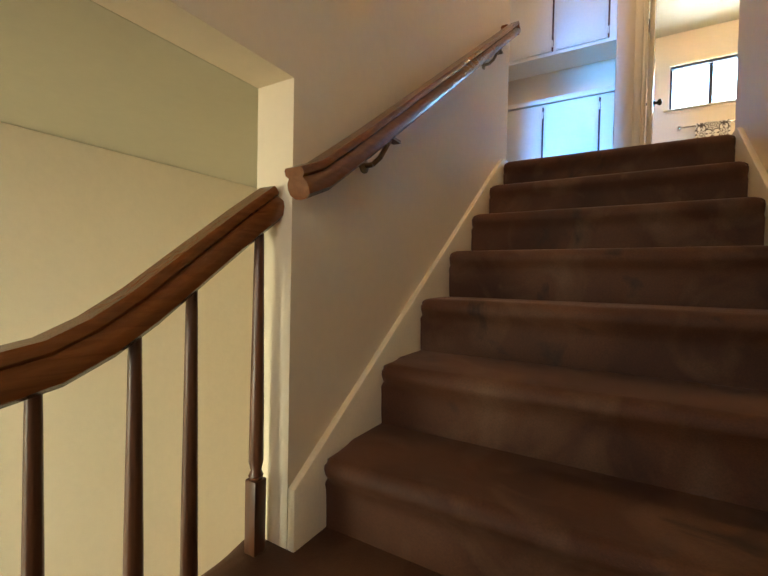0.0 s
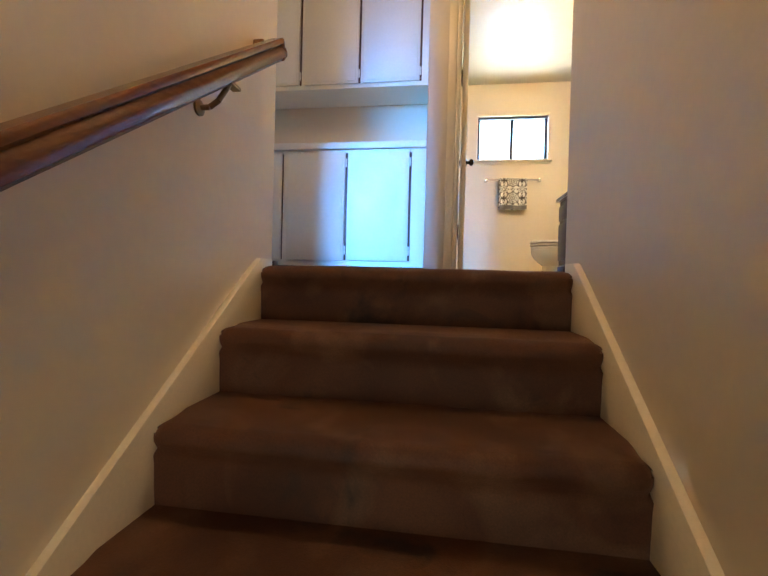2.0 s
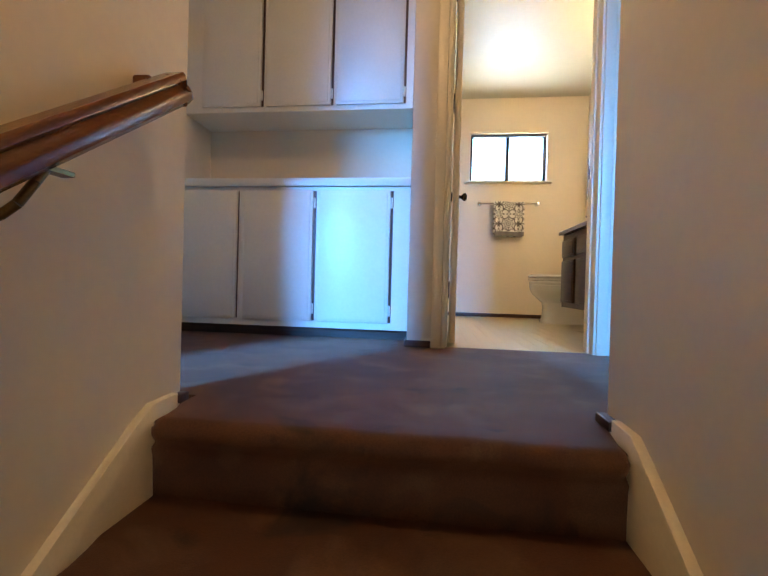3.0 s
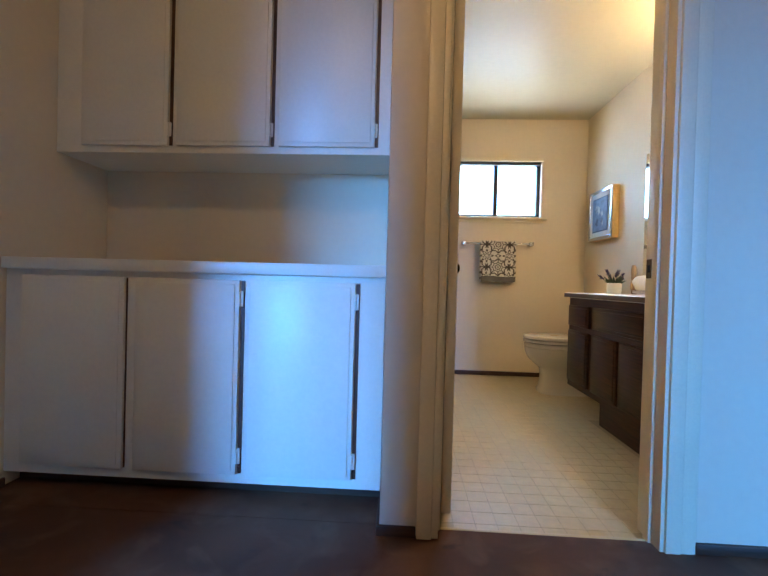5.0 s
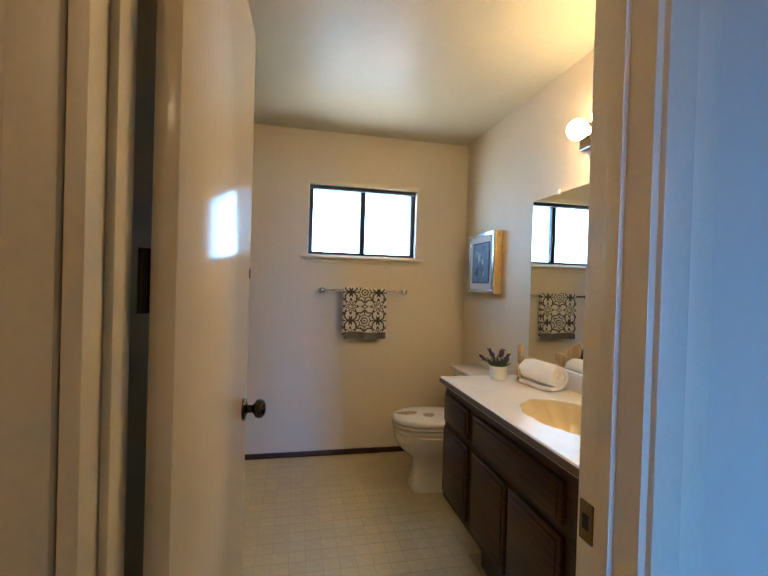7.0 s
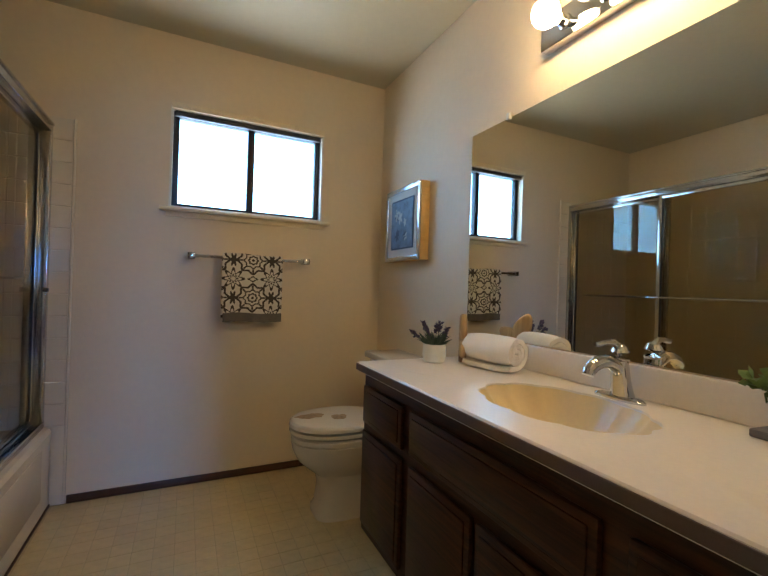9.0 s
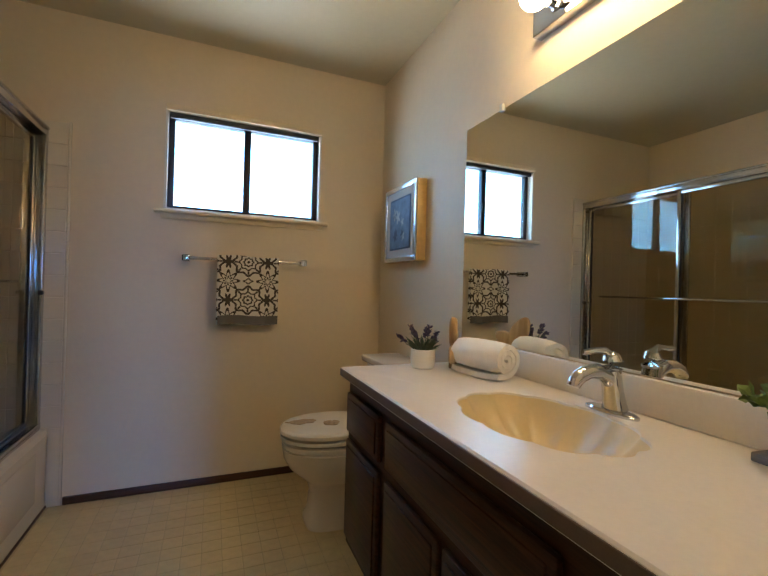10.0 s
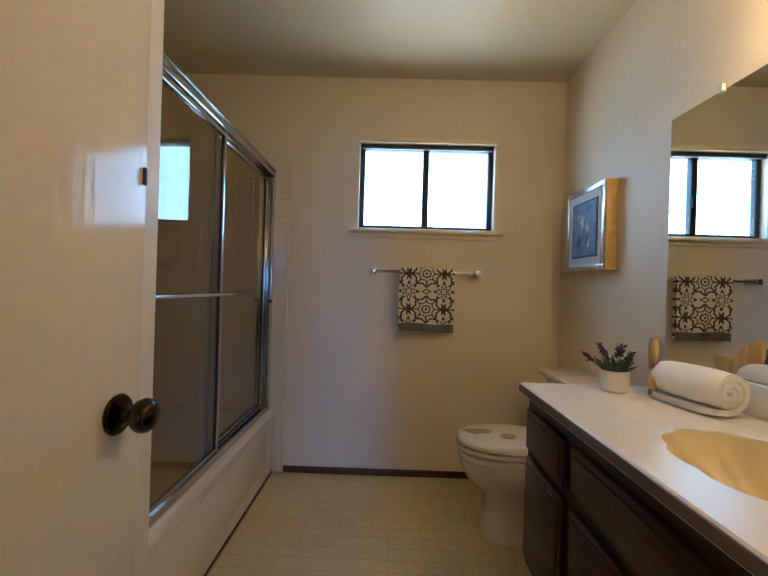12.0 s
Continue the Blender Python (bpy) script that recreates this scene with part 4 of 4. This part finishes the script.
def to_rect(a, inset=0.0):
    c, s = math.cos(a), math.sin(a)
    t = min(((RX1 - inset - CX) / c) if c > 1e-9 else ((RX0 + inset - CX) / c) if c < -1e-9 else 9, ((RY1 - inset - CY) / s) if s > 1e-9 else ((RY0 + inset - CY) / s) if s < -1e-9 else 9)
    return CX + t * c, CY + t * s


b = bmesh.new()
loops = []
ZT = 0.81
for fn, z in ((lambda a: shell_edge(a), ZT - 0.02), (lambda a: shell_edge(a), ZT - 0.003), (lambda a: tuple(p * 1.01 - q * 0.01 for p, q in zip(shell_edge(a), (CX, CY))), ZT),
              (lambda a: to_rect(a, 0.004), ZT), (lambda a: to_rect(a), ZT - 0.004), (lambda a: to_rect(a), VZ + 0.001)):
    loops.append([b.verts.new((*fn(a), z)) for a in angles])
for p, q in zip(loops, loops[1:]):
    for i in range(len(angles)):
        j = (i + 1) % len(angles)
        b.faces.new((p[i], p[j], q[j], q[i]))
bmesh.ops.recalc_face_normals(b, faces=b.faces)
counter = thing("vanity_counter", "pale cultured marble vanity counter with shell basin", "countertop", (1.33, 4.5, VZ))
part("top", b, MARBLE, counter)
# thin strips over the marble edge, coloured as its shadow
part("edge_band", boxed(1.0495, 1.0528, 3.768, 5.2495, VZ + 0.004, ZT - 0.005, bevel=0.001, seg=1), EDGE_SHADE, counter, "dark brown strip painting the shaded counter edge")
part("edge_band", boxed(1.0528, 1.30, 5.2462, 5.2495, VZ + 0.004, ZT - 0.005), EDGE_SHADE, counter, "dark brown strip painting the shaded counter edge")
part("backsplash", boxed(1.592, 1.613, 3.768, 5.246, ZT + 0.001, 0.902, bevel=0.004), MARBLE, counter)
b = bmesh.new()
loops = []
for k in range(13):
    u = 1 - k / 12
    d = 0.12 * (1 - u ** 2.6)
    ring = []
    for i in range(120):
        a = 2 * math.pi * i / 120
        x, y = shell_edge(a)
        flute = 0.0065 * abs(math.cos(a * 5.5)) * u * (1 - u) * 3.2
        ring.append(b.verts.new((CX + (x - CX) * u + 0.02 * (1 - u), CY + (y - CY) * u, ZT - 0.012 - d - flute + 0.006)))
    loops.append(ring)
for p, q in zip(loops[:-1], loops[1:-1]):
    for i in range(120):
        j = (i + 1) % 120
        b.faces.new((p[i], p[j], q[j], q[i]))
b.faces.new(loops[-2])
for v in loops[-1]:
    b.verts.remove(v)
bmesh.ops.recalc_face_normals(b, faces=b.faces)
bmesh.ops.reverse_faces(b, faces=b.faces)
basin = part("basin", b, BASINM, counter, "cream shell-shaped wash basin")
part("drain", lathe(bmesh.new(), [(0.001, 0.6935), (0.012, 0.6935), (0.022, 0.6965), (0.024, 0.693)], Matrix.Translation((CX + 0.018, CY, 0.008)), 20), CHROME, basin, "chrome drain")

# faucet
faucet = thing("faucet", "chrome single-lever faucet behind the basin", "faucet", (1.535, 4.505, ZT))
b = bmesh.new()
n = 40
for z, g in ((ZT, 1.0), (ZT + 0.006, 1.0), (ZT + 0.010, 0.9)):
    b.faces.new([b.verts.new((1.535 + 0.026 * g * math.cos(2 * math.pi * i / n), 4.505 + math.copysign(abs(math.sin(2 * math.pi * i / n)) ** 0.7, math.sin(2 * math.pi * i / n)) * 0.078 * g, z)) for i in range(n)])
fs = list(b.faces)
for p, q in zip(fs, fs[1:]):
    for i in range(n):
        b.faces.new((p.verts[i], p.verts[(i + 1) % n], q.verts[(i + 1) % n], q.verts[i]))
bmesh.ops.recalc_face_normals(b, faces=b.faces)
part("deck_plate", b, CHROME, faucet)


def tube(bm, stations, seg=18):
    """Round tube of changing radius through (x, y, z, radius)."""
    rs = []
    for i, (x, y, z, r) in enumerate(stations):
        p0, p1 = Vector(stations[max(i - 1, 0)][:3]), Vector(stations[min(i + 1, len(stations) - 1)][:3])
        q = (p1 - p0).to_track_quat("Z", "Y")
        rs.append([bm.verts.new(Vector((x, y, z)) + q @ Vector((r * math.cos(2 * math.pi * k / seg), r * math.sin(2 * math.pi * k / seg), 0))) for k in range(seg)])
    for a, c in zip(rs, rs[1:]):
        for k in range(seg):
            bm.faces.new((a[k], a[(k + 1) % seg], c[(k + 1) % seg], c[k]))
    bm.faces.new(rs[0]), bm.faces.new(rs[-1])
    bmesh.ops.recalc_face_normals(bm, faces=bm.faces)
    return bm


part("body", tube(bmesh.new(), [(1.550, 4.505, ZT + 0.008, 0.034), (1.547, 4.505, ZT + 0.025, 0.030), (1.540, 4.505, ZT + 0.06, 0.0265), (1.533, 4.505, ZT + 0.095, 0.026), (1.530, 4.505, ZT + 0.115, 0.025)], 26), CHROME, faucet)
part("spout", tube(bmesh.new(), [(1.540, 4.505, ZT + 0.070, 0.021), (1.512, 4.505, ZT + 0.098, 0.021), (1.478, 4.505, ZT + 0.112, 0.020), (1.440, 4.505, ZT + 0.112, 0.019), (1.408, 4.505, ZT + 0.101, 0.0185),
                                 (1.392, 4.505, ZT + 0.088, 0.018), (1.388, 4.505, ZT + 0.078, 0.016)], 24), CHROME, faucet)
b = tube(bmesh.new(), [(1.532, 4.505, ZT + 0.112, 0.024), (1.533, 4.505, ZT + 0.119, 0.028), (1.533, 4.505, ZT + 0.138, 0.027), (1.531, 4.505, ZT + 0.153, 0.021), (1.529, 4.505, ZT + 0.161, 0.010), (1.529, 4.505, ZT + 0.163, 0.002)], 24)
tube(b, [(1.530, 4.506, ZT + 0.150, 0.013), (1.505, 4.508, ZT + 0.166, 0.010), (1.470, 4.510, ZT + 0.166, 0.008), (1.440, 4.511, ZT + 0.161, 0.0075), (1.426, 4.511, ZT + 0.163, 0.006)], 14)
part("lever", b, CHROME, faucet, "polished chrome loop lever")
faucet.scale = (0.88, 0.95, 0.95)

# mirror with clips
mirror = thing("wall_mirror", "large frameless wall mirror above the vanity", "mirror", (1.61, 4.5, 0.91))
part("mirror_glass", boxed(1.6085, 1.6145, 3.78, 5.297, 0.906, 1.805, bevel=0.001, seg=1), MIRROR, mirror)
for y in (5.06, 4.2):
    part("clip", boxed(1.600, 1.6135, y - 0.010, y + 0.010, 1.797, 1.825, bevel=0.004), CLEAR, mirror, "clear plastic mirror clip")

# light bar
bar_lamp = thing("vanity_light", "chrome bar light with four lit globe bulbs", "wall light", (1.6, 4.52, 2.0))
part("backplate", boxed(1.575, 1.614, 4.185, 4.868, 1.962, 2.075, bevel=0.003), CHROME, bar_lamp)
for y in (4.765, 4.608, 4.452, 4.295):
    m = Matrix.Translation((1.575, y, 2.018)) @ Matrix.Rotation(radians(-90), 4, "Y")
    part("socket", lathe(bmesh.new(), [(0.001, 0), (0.026, 0), (0.024, 0.006), (0.018, 0.010), (0.018, 0.032), (0.020, 0.034), (0.001, 0.035)], m, 20), CHROME, bar_lamp)
    prof = [(0.012, 0.030), (0.016, 0.042)] + [(0.046 * math.sin(radians(a)), 0.088 - 0.046 * math.cos(radians(a))) for a in range(25, 180, 12)] + [(0.001, 0.134)]
    part("bulb", lathe(bmesh.new(), prof, m, 24), BULB, bar_lamp, "lit white globe bulb")

# framed picture
pic = thing("framed_picture", "framed bluish floral print with gold-edged silver frame", "picture", (1.6, 5.86, 1.47))
PY0, PY1, PZ0, PZ1 = 5.658, 6.06, 1.258, 1.682
part("frame_edge", boxed(1.5600, 1.613, PY0, PY1, PZ0, PZ1, bevel=0.002), GOLD, pic, "gold frame edge")
fr = bmesh.new()
for a in ((PY0, PY1, PZ1 - 0.026, PZ1), (PY0, PY1, PZ0, PZ0 + 0.026), (PY0, PY0 + 0.026, PZ0 + 0.026, PZ1 - 0.026), (PY1 - 0.026, PY1, PZ0 + 0.026, PZ1 - 0.026)):
    box(fr, 1.5480, 1.5600, *a, bevel=0.003)
part("frame", fr, SILVER, pic)
part("mount", boxed(1.5565, 1.5598, PY0 + 0.026, PY1 - 0.026, PZ0 + 0.026, PZ1 - 0.026), MATBOARD, pic)
part("inner_border", boxed(1.5535, 1.5564, PY0 + 0.068, PY1 - 0.068, PZ0 + 0.068, PZ1 - 0.068), PRINT_DARK, pic)
pr = part("print", boxed(1.5515, 1.5534, PY0 + 0.077, PY1 - 0.077, PZ0 + 0.077, PZ1 - 0.077), PRINT, pic)
rnd = random.Random(4)
for i in range(9):
    y, z, r = rnd.uniform(PY0 + 0.13, PY1 - 0.13), rnd.uniform(PZ0 + 0.13, PZ1 - 0.13), rnd.uniform(0.015, 0.035)
    b = bmesh.new()
    vs = [b.verts.new((1.5508, y + r * (0.7 + 0.3 * math.cos(5 * a)) * math.cos(a), z + r * 1.3 * (0.7 + 0.3 * math.cos(5 * a)) * math.sin(a))) for a in [k * math.pi / 15 for k in range(30)]]
    b.faces.new(vs)
    part("painted_flower", b, PRINT_PALE if i % 2 else PRINT_DARK, pr)

# ---- things on the counter ----
pot = thing("potted_lavender", "small lavender plant in a white ceramic pot", "plant", (1.345, 5.155, ZT))
PM = Matrix.Translation((1.345, 5.155, ZT))
part("pot", lathe(bmesh.new(), [(0.001, 0), (0.036, 0), (0.043, 0.006), (0.047, 0.03), (0.045, 0.070), (0.041, 0.072), (0.040, 0.060), (0.001, 0.060)], PM, 28), WHITE_POT, pot)
rnd = random.Random(2)


def blade(bm, base, tip, w):
    base, tip = Vector(base), Vector(tip)
    d = tip - base
    s = d.cross(Vector((rnd.uniform(-1, 1), rnd.uniform(-1, 1), 0.3))).normalized() * w
    mid = base + d * 0.5 + Vector((0, 0, 0.1 * d.length))
    v = [bm.verts.new(p) for p in (base, mid - s, tip, mid + s, mid + d.cross(s).normalized() * w * 0.35)]
    for q in ((0, 1, 4), (1, 2, 4), (2, 3, 4), (3, 0, 4)):
        bm.faces.new([v[i] for i in q])


b = bmesh.new()
for i in range(110):
    a, r = rnd.uniform(0, 6.283), rnd.uniform(0, 0.03)
    p = PM @ Vector((r * math.cos(a), r * math.sin(a), 0.058))
    o = rnd.uniform(0.01, 0.05)
    blade(b, p, p + Vector((o * math.cos(a), o * math.sin(a), rnd.uniform(0.02, 0.065))), rnd.uniform(0.003, 0.006))
part("foliage", b, SAGE, pot, "grey-green sage foliage")
for dx, dy, h in ((-0.095, 0.02, 0.115), (-0.055, 0.0, 0.15), (0.02, -0.01, 0.15), (0.045, -0.02, 0.13), (0.03, 0.03, 0.14), (-0.02, 0.03, 0.125), (0.055, 0.01, 0.10)):
    tip = PM @ Vector((dx, dy, h))
    root = PM @ Vector((dx * 0.2, dy * 0.2, 0.06))
    st = part("stem", tube(bmesh.new(), [(*root, 0.0016), (*root.lerp(tip, 0.5), 0.0014), (*tip, 0.001)], 6), SAGE, pot)
    b = bmesh.new()
    d = (tip - root).normalized()
    for k in range(26):
        p = root.lerp(tip, 0.62 + 0.4 * k / 26)
        q = Vector((rnd.uniform(-1, 1), rnd.uniform(-1, 1), rnd.uniform(-0.4, 1))).normalized()
        blade(b, p, p + q * 0.015 + d * 0.007, 0.0058)
    part("flower_head", b, LAVENDER, st, "dull purple lavender flower")

figure = thing("wooden_ornament", "carved tan wooden petal ornament standing by the mirror", "ornament", (1.50, 5.09, ZT))
b = bmesh.new()
FM = Matrix.Translation((1.462, 5.128, ZT)) @ Matrix.Rotation(radians(-35), 4, "Z")


def petal(bm, cy, cz, ry, rz, tilt, thick):
    """Rounded carved lobe standing on edge."""
    m = FM @ Matrix.Translation((0, cy, cz)) @ Matrix.Rotation(tilt, 4, "X")
    rs = []
    for x, g in ((-1.0, 0.55), (-0.85, 0.86), (-0.4, 1.0), (0.4, 1.0), (0.85, 0.86), (1.0, 0.55)):
        rs.append([bm.verts.new(m @ Vector((x * thick, ry * g * math.cos(a), rz * g * math.sin(a) * (1 - 0.25 * math.cos(a))))) for a in [k * math.pi / 12 for k in range(24)]])
    for p, q in zip(rs, rs[1:]):
        for k in range(24):
            bm.faces.new((p[k], p[(k + 1) % 24], q[(k + 1) % 24], q[k]))
    bm.faces.new(rs[0]), bm.faces.new(rs[-1])


petal(b, -0.022, 0.140, 0.060, 0.036, radians(115), 0.016)
petal(b, 0.035, 0.098, 0.050, 0.034, radians(35), 0.015)
petal(b, 0.030, 0.046, 0.052, 0.028, radians(-20), 0.014)
petal(b, -0.045, 0.060, 0.050, 0.030, radians(15), 0.015)
foot = boxed(-0.015, 0.015, -0.026, 0.034, 0.0, 0.048, bevel=0.006)
bmesh.ops.transform(foot, matrix=FM, verts=foot.verts)
part("foot", foot, CARVED_DARK, figure, "darker wooden foot")
bmesh.ops.recalc_face_normals(b, faces=b.faces)
part("carving", b, CARVED, figure)

# rolled towel
roll = thing("rolled_towel", "white terry towel rolled up on the counter", "towel", (1.47, 4.95, ZT))
b = bmesh.new()
spiral = []
for i in range(150):
    a = i / 149 * 2 * math.pi * 2.75
    r = 0.010 + 0.058 * i / 149
    spiral.append((r * math.cos(a) * 1.06, r * math.sin(a)))
spiral += [(0.012 * i, -0.068 + 0.0004 * i) for i in range(1, 5)]
RM = Matrix.Translation((1.482, 4.968, ZT + 0.070)) @ Matrix.Rotation(radians(101), 4, "Z")
ny = 20
sheets = []
for pts2 in (spiral, inset_line(spiral, 0.0185)):
    rows = []
    for k in range(ny + 1):
        u = k / ny
        x = -0.108 + 0.216 * u
        puff = 1 - 0.10 * abs(2 * u - 1) ** 3
        rows.append([b.verts.new(RM @ Vector((x + 0.006 * noise.noise(Vector((p * 40, q * 40, 3.0))), p * puff * (1 + 0.09 * noise.noise(Vector((x * 16, i * 0.06, 1)))), max(q * puff, -0.0685))))
                     for i, (p, q) in enumerate(pts2)])
    sheets.append(rows)
slab(b, *sheets)
bmesh.ops.recalc_face_normals(b, faces=b.faces)
part("cloth", b, TERRY, roll)

# plant on a wooden tray
b = boxed(0, 0.075, -0.27, 0, 0, 0.018, bevel=0.004)
bmesh.ops.transform(b, matrix=Matrix.Translation((1.515, 4.205, ZT)) @ Matrix.Rotation(radians(-6), 4, "Z"), verts=b.verts)
tray = tagged(part("wooden_tray", b, SLATE), "small grey weathered wooden tray on the counter", "tray")
plant = thing("potted_plant", "leafy green plant in a small white pot", "plant", (1.530, 4.145, ZT + 0.018))
QM = Matrix.Translation((1.530, 4.145, ZT + 0.018))
part("pot", lathe(bmesh.new(), [(0.001, 0.0005), (0.026, 0.0005), (0.029, 0.004), (0.034, 0.070), (0.031, 0.071), (0.029, 0.060), (0.001, 0.060)], QM, 24), WHITE_POT, plant)
for z, w in ((0.046, 0.014), (0.036, 0.020)):
    part("printed_bar", boxed(1.530 - 0.0335, 1.530 - 0.0308, 4.145 - w / 2, 4.145 + w / 2, ZT + 0.018 + z, ZT + 0.018 + z + 0.0025), BLACK, plant, "small dark printing")
rnd = random.Random(8)
for i in range(10):
    a = rnd.uniform(0, 6.283)
    o = rnd.uniform(0.02, 0.065)
    root = QM @ Vector((0, 0, 0.075))
    tip = QM @ Vector((o * math.cos(a) - 0.015, o * math.sin(a), rnd.uniform(0.085, 0.13)))
    st = part("stem", tube(bmesh.new(), [(*root, 0.0016), (*(root.lerp(tip, 0.5) + Vector((0, 0, 0.015))), 0.0014), (*tip, 0.001)], 6), LEAF, plant)
    b = bmesh.new()
    for k in range(13):
        p = root.lerp(tip, 0.45 + 0.6 * k / 13)
        q = Vector((rnd.uniform(-1, 1), rnd.uniform(-1, 1), rnd.uniform(-0.3, 0.7))).normalized()
        blade(b, p, p + q * rnd.uniform(0.020, 0.034), rnd.uniform(0.008, 0.013))
    part("leaves", b, LEAF, st)

# ---- vinyl floor tiles, last ----
P = 0.0785
FZ = -0.018                                     # vinyl lies a little lower than the carpet
tile_me = mesh("floor_tile", boxed(-P / 2 + 0.0011, P / 2 - 0.0011, -P / 2 + 0.0011, P / 2 - 0.0011, -0.0014, 0.0, bevel=0.0005, seg=1), VINYL)
floor_tiles = thing("floor_tiling", "yellowish square-patterned vinyl floor tiles", "floor tiles", (0.5, 5, 0), kind="structure")
rest_v, rest_f, count = [], [], 0
for i in range(22):
    for j in range(33):
        x, y = AX + 0.014 + P * (i + 0.5), 6.266 - P * (j + 0.5)
        if y < 3.69 or x > BX1 - P / 2:
            continue
        if y < 4.75 and x < 0.04:
            continue
        if y < 3.76 and (x < 0.09 or x > 0.71):
            continue
        if x > 1.17 and y < 5.0:
            continue
        if count < 300 and x < 1.12 and y > 4.35:
            piece(tile_me, (x, y, FZ), floor_tiles)
            count += 1
        else:
            h, k = P / 2 - 0.0011, len(rest_v)
            rest_v += [(x - h, y - h, FZ), (x + h, y - h, FZ), (x + h, y + h, FZ), (x - h, y + h, FZ)]
            rest_v += [(a, c, FZ - 0.0014) for a, c, _ in rest_v[k:k + 4]]
            rest_f += [(k, k + 1, k + 2, k + 3)] + [(k + q, k + 4 + q, k + 4 + (q + 1) % 4, k + (q + 1) % 4) for q in range(4)]
me = bpy.data.meshes.new("floor_tile_rest")
me.from_pydata(rest_v, [], rest_f)
me.materials.append(VINYL)
ob = new("floor_tile_rest", me)
ob.parent = floor_tiles
ob.matrix_parent_inverse = Matrix.Translation((-0.5, -5, 0))
tagged(ob, kind="stuff")
